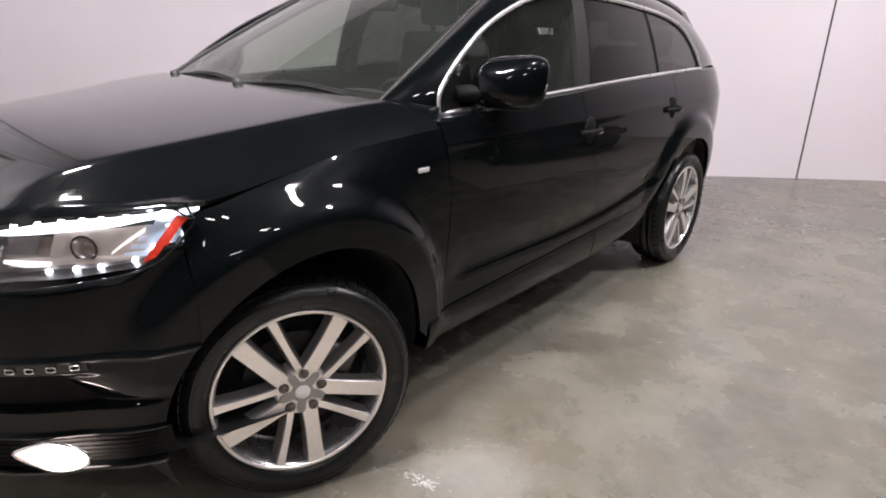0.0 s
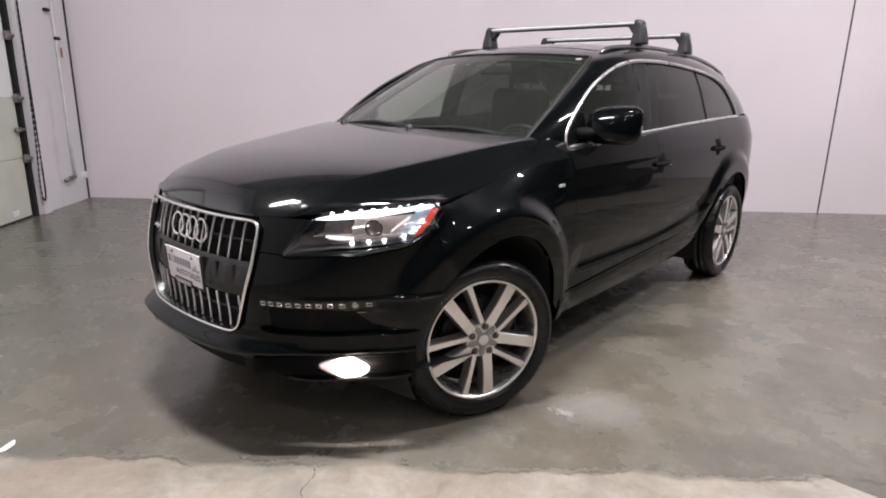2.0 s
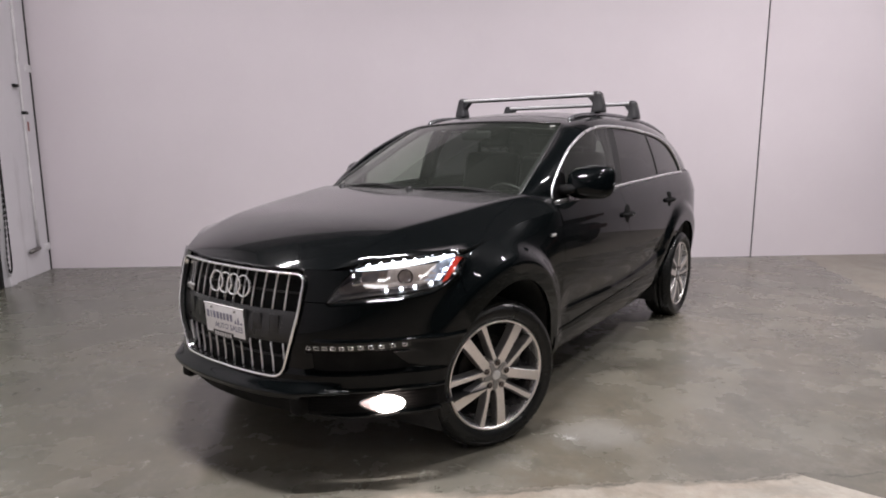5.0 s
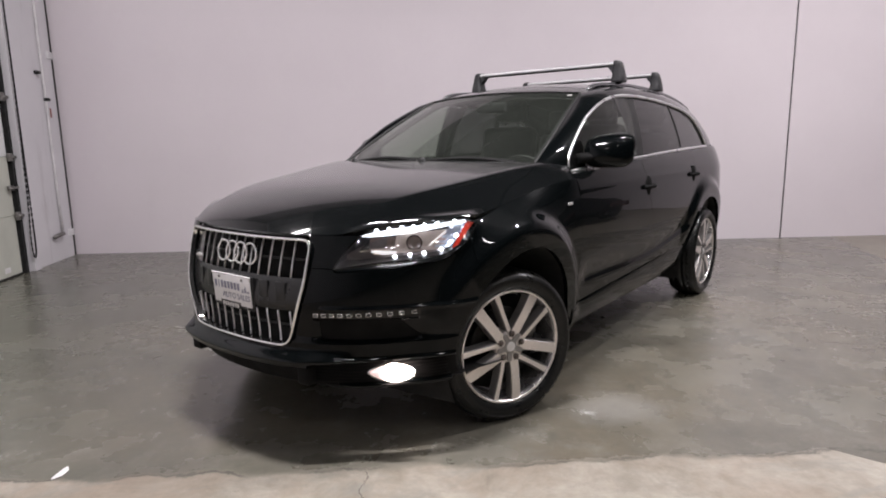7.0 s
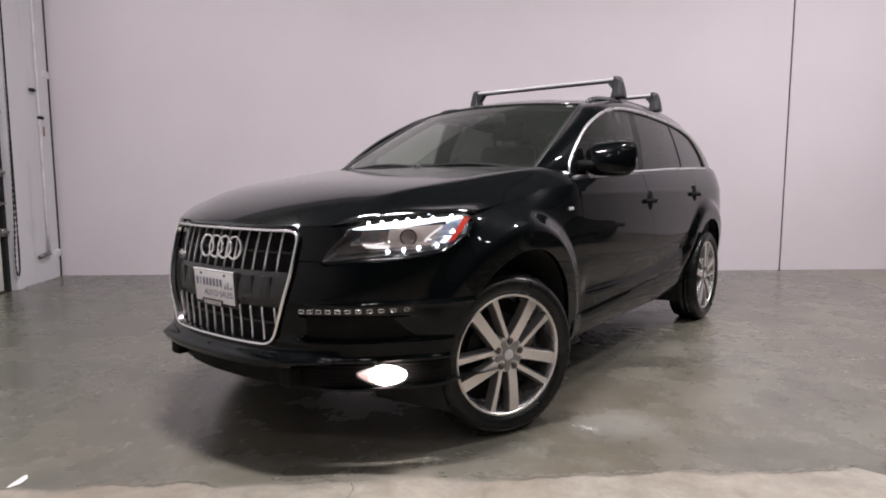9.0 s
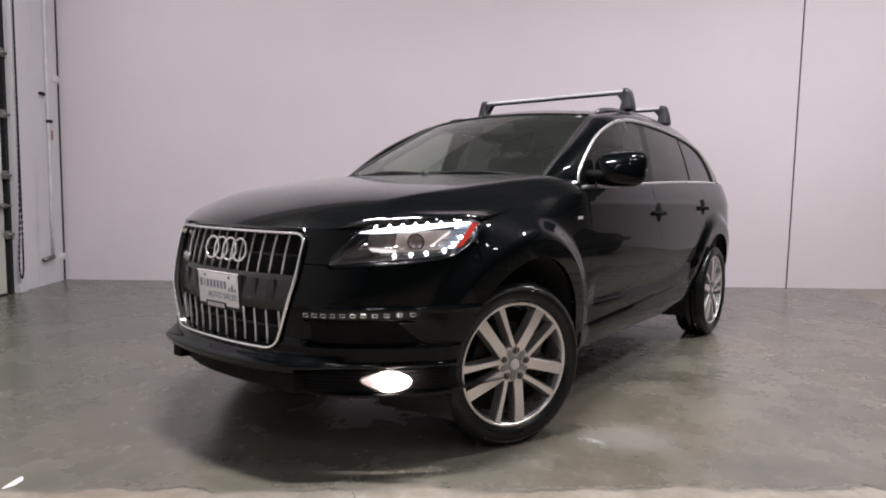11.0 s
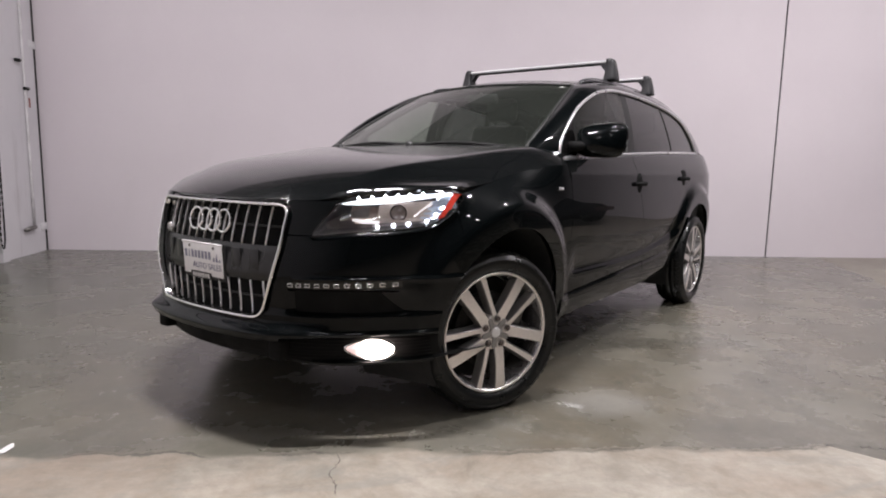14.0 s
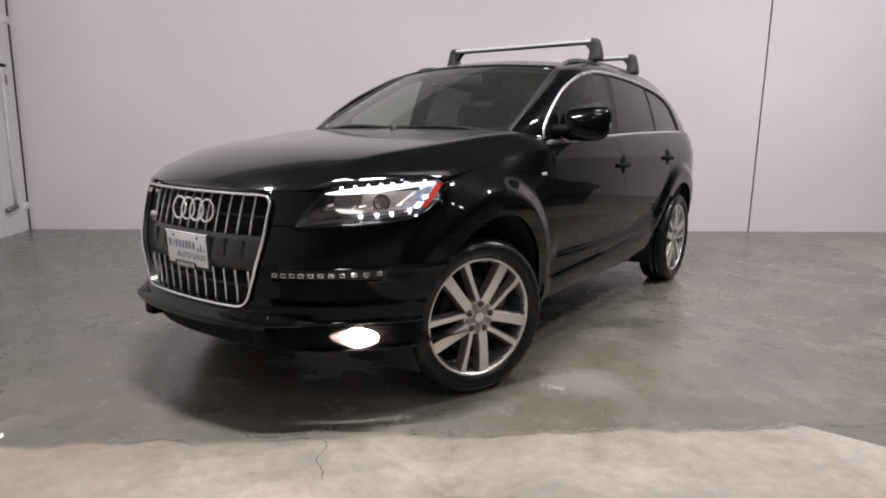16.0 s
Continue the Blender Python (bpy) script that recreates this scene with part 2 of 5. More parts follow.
RECESS = simple("black_intake_plastic", (0.003, 0.003, 0.003), 0.75, 0, 0.12, 30.0, 0, 0.0, 0.18)
GALV = simple("white_painted_steel", (0.66, 0.65, 0.66), 0.5, 0, 0.08)
DARKGAP = simple("dark_joint", (0.028, 0.024, 0.024), 0.9, 0, 0.4, 12)
DOORWHITE = simple("white_door_panel", (0.70, 0.71, 0.71), 0.45, 0, 0.06, 3)
DOORBEIGE = simple("faded_beige_door_panel", (0.50, 0.51, 0.45), 0.5, 0, 0.08, 3)
PIPEWHITE = simple("flat_white_pipe_paint", (0.60, 0.58, 0.59), 0.85, 0, 0.15, 6)
STEEL = simple("dull_steel", (0.22, 0.21, 0.20), 0.5, 0.8, 0.3)
RUST = simple("rusty_tag", (0.30, 0.13, 0.11), 0.8, 0, 0.4)
# upper wall out of view: grey chosen to darken reflections in hood and glass
UPPERWALL = simple("darkened_unseen_upper_wall", (0.22, 0.21, 0.22), 0.8, 0, 0.15, 1.5)
# lack of light on the far walls is put into this dark colour
FARWALL = simple("darkened_far_wall", (0.055, 0.055, 0.055), 0.8, 0, 0.15, 1.5)
STICKER = simple("faded_sticker", (0.22, 0.22, 0.21), 0.8)
CEILING = simple("ceiling_deck", (0.06, 0.06, 0.06), 0.8, 0, 0.1, 2)
TUBE = glow_material("fluorescent_tube", (1.0, 0.97, 0.95), 30.0)
CHALK = simple("white_floor_mark", (0.50, 0.49, 0.47), 0.8, 0, 0.3, 40)


# ---- mesh helpers ----
def mesh_object(name, bm, material, matrix=None, smooth=True):
    me = bpy.data.meshes.new(name)
    bm.to_mesh(me)
    bm.free()
    for mt in material if isinstance(material, (list, tuple)) else [material]:
        me.materials.append(mt)
    for p in me.polygons:
        p.use_smooth = smooth
    ob = new(name, me)
    if matrix is not None:
        ob.matrix_world = matrix
    return ob


def part(name, bm, material, parent, label="", smooth=True):
    ob = mesh_object(name, bm, material, None, smooth)
    ob.parent = parent
    if label:
        tagged(ob, label)
    return ob


def thing(name, label, category, matrix=None, group="", kind=""):
    ob = tagged(new(name), label, category, group, kind)
    if matrix is not None:
        ob.matrix_world = matrix
    return ob


def solid(ob, thickness, offset=-1.0):
    md = ob.modifiers.new("thickness", "SOLIDIFY")
    md.thickness, md.offset = thickness, offset
    ob.modifiers.new("crisp", "EDGE_SPLIT").split_angle = radians(38)
    return ob


def grid(fn, nu, nv, outward=None, loop_u=False, material=None):
    """A sheet of quads from fn(u, v); outward: a point that its normals turn away from."""
    bm = bmesh.new()
    cols = nu if loop_u else nu + 1
    rows = [[bm.verts.new(fn(i / nu, j / nv)) for j in range(nv + 1)] for i in range(cols)]
    for i in range(nu):
        for j in range(nv):
            a, b = rows[i], rows[(i + 1) % cols]
            f = bm.faces.new((a[j], b[j], b[j + 1], a[j + 1]))
            if material:
                f.material_index = material((i + 0.5) / nu, (j + 0.5) / nv)
    bm.normal_update()
    if outward is not None:
        o = Vector(outward)
        if sum((f.calc_center_median() - o).normalized().dot(f.normal) for f in bm.faces) < 0:
            bmesh.ops.reverse_faces(bm, faces=bm.faces)
    return bm


def box(size, centre=(0, 0, 0), bevel=0.0, segments=2, turn=None, bm=None):
    bm = bm or bmesh.new()
    m = Matrix.Translation(centre) @ (turn or Matrix()) @ Matrix.Diagonal((*size, 1))
    made = bmesh.ops.create_cube(bm, size=1, matrix=m)["verts"]
    if bevel:
        edges = {e for v in made for e in v.link_edges}
        bmesh.ops.bevel(bm, geom=list(edges), offset=bevel, segments=segments, affect="EDGES", profile=0.5)
    return bm


def tube(points, radius, sides=10, closed=False, flat=1.0, up=(0, 0, 1), bm=None, taper=None):
    """A tube along points; flat squeezes its section along up."""
    bm = bm or bmesh.new()
    pts = [Vector(p) for p in points]
    n = len(pts)
    rings = []
    for i, p in enumerate(pts):
        a = pts[(i - 1) % n] if closed or i else pts[0]
        b = pts[(i + 1) % n] if closed or i < n - 1 else pts[-1]
        d = (b - a).normalized()
        s = d.cross(Vector(up))
        if s.length < 1e-4:
            s = d.cross(Vector((1, 0, 0)))
        s.normalize()
        w = s.cross(d)
        r = radius * (taper(i / max(1, n - 1)) if taper else 1)
        rings.append([bm.verts.new(p + s * math.cos(q) * r + w * math.sin(q) * r * flat)
                      for q in (2 * math.pi * k / sides for k in range(sides))])
    for i in range(n if closed else n - 1):
        a, b = rings[i], rings[(i + 1) % n]
        for k in range(sides):
            bm.faces.new((a[k], a[(k + 1) % sides], b[(k + 1) % sides], b[k]))
    if not closed:
        bm.faces.new(rings[0][::-1])
        bm.faces.new(rings[-1])
    bmesh.ops.recalc_face_normals(bm, faces=bm.faces)
    return bm


def lathe(profile, sides=48, axis="x", bm=None, closed=False):
    """Turns (radius, along) pairs round the x axis."""
    bm = bm or bmesh.new()
    rings = [[bm.verts.new((h, r * math.cos(q), r * math.sin(q))) for q in (2 * math.pi * k / sides for k in range(sides))] for r, h in profile]
    for i in range(len(rings) if closed else len(rings) - 1):
        a, b = rings[i], rings[(i + 1) % len(rings)]
        for k in range(sides):
            bm.faces.new((a[k], a[(k + 1) % sides], b[(k + 1) % sides], b[k]))
    bmesh.ops.recalc_face_normals(bm, faces=bm.faces)
    return bm


def spline(xs, ys):
    """A natural cubic spline through the pairs, as a function."""
    xs, ys = np.array(xs, float), np.array(ys, float)
    n, h = len(xs), np.diff(xs)
    a, r = np.eye(n), np.zeros(n)
    for i in range(1, n - 1):
        a[i, i - 1], a[i, i], a[i, i + 1] = h[i - 1], 2 * (h[i - 1] + h[i]), h[i]
        r[i] = 6 * ((ys[i + 1] - ys[i]) / h[i] - (ys[i] - ys[i - 1]) / h[i - 1])
    m = np.linalg.solve(a, r)

    def value(x):
        x = min(max(x, xs[0]), xs[-1])
        i = min(max(int(np.searchsorted(xs, x)) - 1, 0), n - 2)
        p, q = xs[i + 1] - x, x - xs[i]
        return float(m[i] * p ** 3 / (6 * h[i]) + m[i + 1] * q ** 3 / (6 * h[i]) + (ys[i] / h[i] - m[i] * h[i] / 6) * p + (ys[i + 1] / h[i] - m[i + 1] * h[i] / 6) * q)

    return value


def along(points):
    """A polyline as a function of 0..1 by its length."""
    pts = [Vector(p) for p in points]
    acc = [0.0]
    for a, b in zip(pts, pts[1:]):
        acc.append(acc[-1] + (b - a).length)

    def at(u):
        s = min(max(u, 0), 1) * acc[-1]
        for i in range(len(pts) - 1):
            if s <= acc[i + 1] + 1e-9:
                return pts[i].lerp(pts[i + 1], (s - acc[i]) / max(1e-9, acc[i + 1] - acc[i]))
        return pts[-1]

    return at


def smooth_loop(points, n):
    """Catmull-Rom through open points."""
    pts = [Vector((*p, 0)) if len(p) == 2 else Vector(p) for p in points]
    out = []
    for i in range(len(pts) - 1):
        a, b, c, d = pts[max(i - 1, 0)], pts[i], pts[i + 1], pts[min(i + 2, len(pts) - 1)]
        for k in range(n):
            t = k / n
            out.append(0.5 * ((2 * b) + (c - a) * t + (2 * a - 5 * b + 4 * c - d) * t * t + (3 * b - a - 3 * c + d) * t ** 3))
    out.append(pts[-1])
    return out


def smoothstep(a, b, x):
    q = min(max((x - a) / (b - a), 0), 1)
    return q * q * (3 - 2 * q)


# ---- the hall ----
def slab(name, label, category, corners_lo, corners_hi, material, matrix, bevel=0.0):
    size = [h - l for l, h in zip(corners_lo, corners_hi)]
    mid = [(h + l) / 2 for l, h in zip(corners_lo, corners_hi)]
    ob = mesh_object(name, box(size, mid, bevel), material, matrix, False)
    return tagged(ob, label, category, kind="structure")


def hall():
    slab("floor", "worn grey concrete floor with bare beige patches", "floor", (-2.5, -24, -0.2), (27, 0.3, 0), FLOOR, ROOM)
    slab("wall_back_1", "smooth white painted wall panel", "wall", (-0.2, 0, -0.1), (9.124, 0.2, 4.7), WALL, ROOM)
    slab("wall_back_2", "smooth white painted wall panel", "wall", (9.146, 0, -0.1), (14.2, 0.2, 4.7), WALL, ROOM)
    # unseen band above 4.7 m, added in grey to shape the car's reflections
    slab("wall_back_4", "unseen upper wall band, greyed to shape reflections", "wall", (-0.2, 0, 4.7), (14.2, 0.2, CEIL), UPPERWALL, ROOM)
    slab("wall_back_3", "white painted far wall out of the light", "wall", (14.2, 0.004, -0.1), (27, 0.2, 4.7), WALL, ROOM)
    slab("wall_back_5", "unseen upper wall band, greyed to shape reflections", "wall", (14.2, 0, 4.7), (27, 0.2, CEIL), UPPERWALL, ROOM)
    slab("trim_joint", "dark sealed joint between wall panels", "joint", (9.124, 0.012, -0.1), (9.146, 0.19, 4.7), DARKGAP, ROOM)
    slab("wall_right", "unseen end wall, coloured dark as if unlit", "wall", (27, -24, -0.1), (27.2, 0.2, CEIL), FARWALL, ROOM)
    slab("wall_front", "unseen rear wall, coloured dark as if unlit", "wall", (-2.5, -24.2, -0.1), (27.2, -24, CEIL), FARWALL, ROOM)
    deck = box((29.7, 24.5, 0.15), (12.35, -11.95, CEIL + 0.075))
    for k in range(16):
        y = -0.8 - 1.5 * k
        box((29.6, 0.06, 0.10), (12.35, y, CEIL - 0.02), 0, 1, None, deck)
        box((29.6, 0.10, 0.015), (12.35, y, CEIL - 0.075), 0, 1, None, deck)
    for k in range(5):
        box((0.16, 24.4, 0.22), (1.5 + 6.0 * k, -11.95, CEIL - 0.04), 0, 1, None, deck)
    tagged(mesh_object("ceiling", deck, CEILING, ROOM, False), "dark ceiling deck on steel joists", "ceiling", kind="structure")
    # the wall with the sectional door; distances run from the corner
    slab("wall_left_1", "white painted wall beside the door", "wall", (-0.2, -1.07, -0.1), (0, -0.058, CEIL), GRIMY, LEFT)
    slab("wall_left_2", "white painted wall beyond the door", "wall", (-0.2, -24.5, -0.1), (0, -5.1, CEIL), GRIMY, LEFT)
    slab("wall_left_3", "white painted wall above the door", "wall", (-0.2, -5.1, 3.75), (0, -1.07, CEIL), GRIMY, LEFT)
    slab("trim_corner", "dark open joint in the corner", "joint", (-0.1, -0.060, 0), (-0.004, -0.002, CEIL), DARKGAP, LEFT)
    slab("trim_door_post", "white steel door post", "trim", (0.0, -1.07, 0), (0.05, -0.94, CEIL - 0.05), GRIMY, LEFT, 0.006)


def sectional_door():
    door = thing("sectional_door", "closed overhead door with white and faded beige panels", "garage door", LEFT)
    for k in range(6):
        z0 = 0.02 + 0.62 * k
        mat = DOORBEIGE if k < 2 else DOORWHITE
        bm = box((0.045, 3.9, 0.6165), (-0.05, -3.14, z0 + 0.309), 0.004)
        part("panel", bm, mat, door, "faded beige steel section" if k < 2 else "white steel section", False)
    part("seal", box((0.05, 3.95, 0.022), (-0.045, -3.14, 0.011), 0.004), PLASTIC, door, "black rubber bottom seal")
    part("track", box((0.07, 0.05, 3.7), (-0.035, -1.13, 1.85), 0.004), LINER, door, "dark vertical door track", False)
    for z in (0.63, 1.25, 1.87, 2.49):
        hinge = part("hinge", box((0.035, 0.07, 0.085), (0.0, -1.185, z), 0.008), STEEL, door, "grimy steel roller hinge")
        part("roller", tube([(0.012, -1.19, z), (0.012, -1.11, z)], 0.018, 10), STEEL, hinge)
    for s, z in ((1.24, 0.93), (1.99, 0.61)):
        latch = part("latch", box((0.03, 0.09, 0.05), (0.0, -s, z), 0.008), STEEL, door, "steel slide latch")
        part("bolt", tube([(0.02, -s - 0.07, z - 0.004), (0.02, -s + 0.10, z + 0.004)], 0.012, 8), STEEL, latch)
    part("patch", box((0.002, 0.10, 0.055), (-0.0265, -1.45, 0.09), 0.0), WHITEP, door, "white scuffed patch", False)


def wall_fittings():
    pipe = thing("wall_pipe", "capped pipe stub below an upright added for a shade edge", "pipe", LEFT)
    # thin white upright stands in for a soft vertical shadow edge on the wall
    part("shade_edge_upright", tube([(0.016, -0.325, 5.6), (0.016, -0.325, 2.1), (0.016, -0.325, 0.9), (0.016, -0.325, 0.30)], 0.017, 12), PIPEWHITE, pipe)
    part("stub", tube([(0.03, -0.34, 0.315), (0.036, -0.47, 0.310), (0.040, -0.57, 0.300)], 0.024, 12), STEEL, pipe, "dull capped pipe end")
    for s, z in ((0.455, 2.19), (0.312, 1.895)):
        clip = tagged(mesh_object("wall_bracket", box((0.045, 0.075, 0.036), (0.022, -s, z), 0.008), LINER, LEFT), "small dark steel wall bracket", "bracket", "wall brackets")
        part("screw", tube([(0.05, -s, z), (0.062, -s, z)], 0.01, 8), STEEL, clip)
    tagged(mesh_object("wall_tag", box((0.004, 0.035, 0.11), (0.004, -0.222, 1.745), 0.001), RUST, LEFT), "rusty red tag on the wall", "tag")
    for z in (0.295, 2.42):
        tagged(mesh_object("corner_plate", box((0.012, 0.15, 0.085), (0.004, -0.085, z), 0.003), GALV, LEFT), "white steel corner plate", "plate", "corner plates")
    # endless chain that works the door: two falls joined by a loop near the floor
    fall = [(0.072, -1.055, 5.0), (0.072, -1.055, 2.2), (0.072, -1.054, 0.9), (0.072, -1.057, 0.32), (0.074, -1.075, 0.20), (0.078, -1.105, 0.165), (0.080, -1.138, 0.21), (0.080, -1.145, 0.40), (0.080, -1.105, 0.9), (0.080, -1.075, 2.2), (0.080, -1.068, 5.0)]
    way = [Vector(p) for p in smooth_loop(fall, 5)]
    chain = bmesh.new()
    rest, odd = 0.0, 0
    for a, b in zip(way, way[1:]):
        d = (b - a).length
        if d < 1e-6:
            continue
        turn = (b - a).to_track_quat("Z", "X").to_matrix().to_4x4()
        while rest < d:
            box((0.007, 0.016, 0.036), (0, 0, 0), 0, 1, Matrix.Translation(a + (b - a) * rest / d) @ turn @ Matrix.Rotation(math.pi / 2 * (odd % 2) + 0.5, 4, "Z"), chain)
            rest, odd = rest + 0.031, odd + 1
        rest -= d
    tagged(mesh_object("door_chain", chain, LINER, LEFT, False), "thin dark endless door chain hanging in a loop", "chain")


def ceiling_lights():
    for x, y, share, length in LAMPS:
        at = ROOM @ Matrix.Translation((x, y, CEIL - 0.35))
        lamp = thing("ceiling_light", "white twin tube fluorescent ceiling light", "ceiling light", at, "hall lights")
        part("tray", box((length + 0.06, 0.22, 0.05), (0, 0, 0.05), 0.01), GALV, lamp, "", False)
        for s in (-0.06, 0.06):
            part("tube", tube([(-length / 2, s, 0), (length / 2, s, 0)], 0.014, 10), TUBE, lamp, "glowing fluorescent tube")
        for s in (-0.4 * length, 0.4 * length):
            part("rod", tube([(s, 0, 0.07), (s, 0, 0.35)], 0.006, 6), STEEL, lamp)
        light = bpy.data.lights.new("tube_light", "AREA")
        light.shape, light.size, light.size_y = "RECTANGLE", length, 0.16
        light.energy, light.color = LAMP_WATTS * share, (1.0, 0.945, 0.975)
        ob = new("tube_light", light)
        ob.matrix_world = at @ Matrix.Translation((0, 0, -0.03))
        up = light.copy()
        up.energy = LAMP_UP * share
        ob = new("tube_uplight", up)
        ob.matrix_world = at @ pose(0, 0, 0.09, 180)


hall()
sectional_door()
wall_fittings()
ceiling_lights()


# ---- the car: x to its left, y to its rear from the front axle, z up ----
FRONT_N, REAR_Y, REAR_B = 2.4, 3.1, 1.0
HUB_Z, FRONT_AXLE, REAR_AXLE = 0.340, -0.037, 3.0
ARCHES = ((-0.045, 0.372), (2.985, 0.362))
ARCH_R = 0.453
side_width = spline([0.20, 0.28, 0.33, 0.40, 0.46, 0.55, 0.70, 0.85, 0.97, 1.05, 1.12, 1.19, 1.26],
                    [0.84, 0.884, 0.908, 0.918, 0.921, 0.932, 0.948, 0.956, 0.953, 0.945, 0.927, 0.899, 0.862])
nose_reach = spline([0.20, 0.30, 0.40, 0.52, 0.65, 0.80, 0.945, 1.02, 1.10], [0.95, 0.985, 0.985, 0.975, 0.982, 0.957, 0.912, 0.875, 0.82])


def flare(y, z):
    out = 0.0
    for yw, zw in ARCHES:
        r = math.hypot(y - yw, z - zw)
        low = smoothstep(0.36, 0.72, z) if y < yw and yw > 1 else 1.0
        q = max(0.0, min(1.0, (0.650 - r) / 0.125))
        out = max(out, 0.034 * low * q ** 3 * (6 * q * q - 15 * q + 10))
    return out * smoothstep(0.1, 0.3, z)


def side_x(y, z):
    """Half the body's width at y, z."""
    w = side_width(z)
    if y < 0:
        w *= max(0.0, 1 - (min(-y, nose_reach(z)) / nose_reach(z)) ** FRONT_N) ** (1 / FRONT_N)
    elif y > REAR_Y:
        w *= max(0.0, 1 - (min(y - REAR_Y, REAR_B) / REAR_B) ** 2.8) ** (1 / 2.8)
    return w + flare(y, z) * (1 if y > -0.5 else smoothstep(-0.72, -0.5, y))


def nose(x, z, out=0.0):
    """The point of the front's skin at half width x and height z."""
    w = side_width(z)
    x = min(max(x, 0.0), w * 0.9999)
    b = nose_reach(z)
    y = -b * (1 - (x / w) ** FRONT_N) ** (1 / FRONT_N)
    p = Vector((x + flare(y, z) * smoothstep(-0.72, -0.5, y), y, z))
    if out:
        nx = (x / w) ** (FRONT_N - 1) / w
        ny = -((-y / b) ** (FRONT_N - 1)) / b
        p += Vector((nx, ny, 0)).normalized() * out
    return p


def coons(bottom, top, left, right):
    """Fills four border curves (functions of 0..1) in the y, z plane."""
    b, t, l, r = bottom, top, left, right

    def at(u, v):
        c = b(0) * (1 - u) * (1 - v) + b(1) * u * (1 - v) + t(0) * (1 - u) * v + t(1) * u * v
        return b(u) * (1 - v) + t(u) * v + l(v) * (1 - u) + r(v) * u - c

    return at


def arc(yc, zc, r, a, b, n=24):
    return [(yc + r * math.cos(radians(a + (b - a) * k / n)), zc + r * math.sin(radians(a + (b - a) * k / n)), 0) for k in range(n + 1)]


hood_line = spline([-0.95, -0.85, -0.70, -0.50, -0.25, 0.05, 0.40, 0.55], [0.925, 0.983, 1.049, 1.104, 1.140, 1.175, 1.212, 1.222])
crease_x = spline([-0.95, -0.85, -0.70, -0.50, -0.25, 0.05, 0.40, 0.55], [0.478, 0.498, 0.530, 0.592, 0.645, 0.702, 0.768, 0.790])
seam_h = spline([-0.95, -0.80, -0.65, -0.50, -0.30, -0.10, 0.10, 0.30, 0.55], [0.905, 0.942, 0.957, 0.956, 0.987, 1.029, 1.063, 1.090, 1.112])


def hood_z(x, y):
    """The hood: a slightly domed top out to the crease, then a fall to the seam with the wing."""
    c = crease_x(y)
    x = abs(x)
    dome = 0.029 - 0.011 * smoothstep(-0.85, 0.45, y)
    edge = hood_line(y) - dome
    soft = 0.006
    lift = soft * math.log1p(math.exp(min(40, (x - c) / soft))) / (seam_x(y) - c)
    return hood_line(y) - dome * min(x / c, 1.0) ** 2 - (edge - seam_h(y)) * lift * (0.72 + 0.28 * lift)


belt_z = spline([0.30, 0.60, 1.70, 3.10, 3.90], [1.120, 1.132, 1.181, 1.221, 1.226])


def seam_x(y):
    return 0.877 + 0.051 * smoothstep(0.05, 0.5, y)


def seam_top(y):
    """Height of the seam between hood and wing."""
    return hood_z(seam_x(y) - 0.002, y)


MID = (0, 1.5, 0.6)
car = thing("car", "large glossy black SUV with its lamps lit", "car")


def panel(name, fn, nu, nv, label="", mirror=True, material=None, thick=0.012, mat_fn=None):
    made = []
    for s in (1, -1) if mirror else (1,):
        bm = grid(lambda u, v: Vector((fn(u, v)[0] * s, fn(u, v)[1], fn(u, v)[2])), nu, nv, MID, material=mat_fn)
        ob = part(name, bm, material or PAINT, car, label)
        if thick:
            solid(ob, thick)
        made.append(ob)
    return made


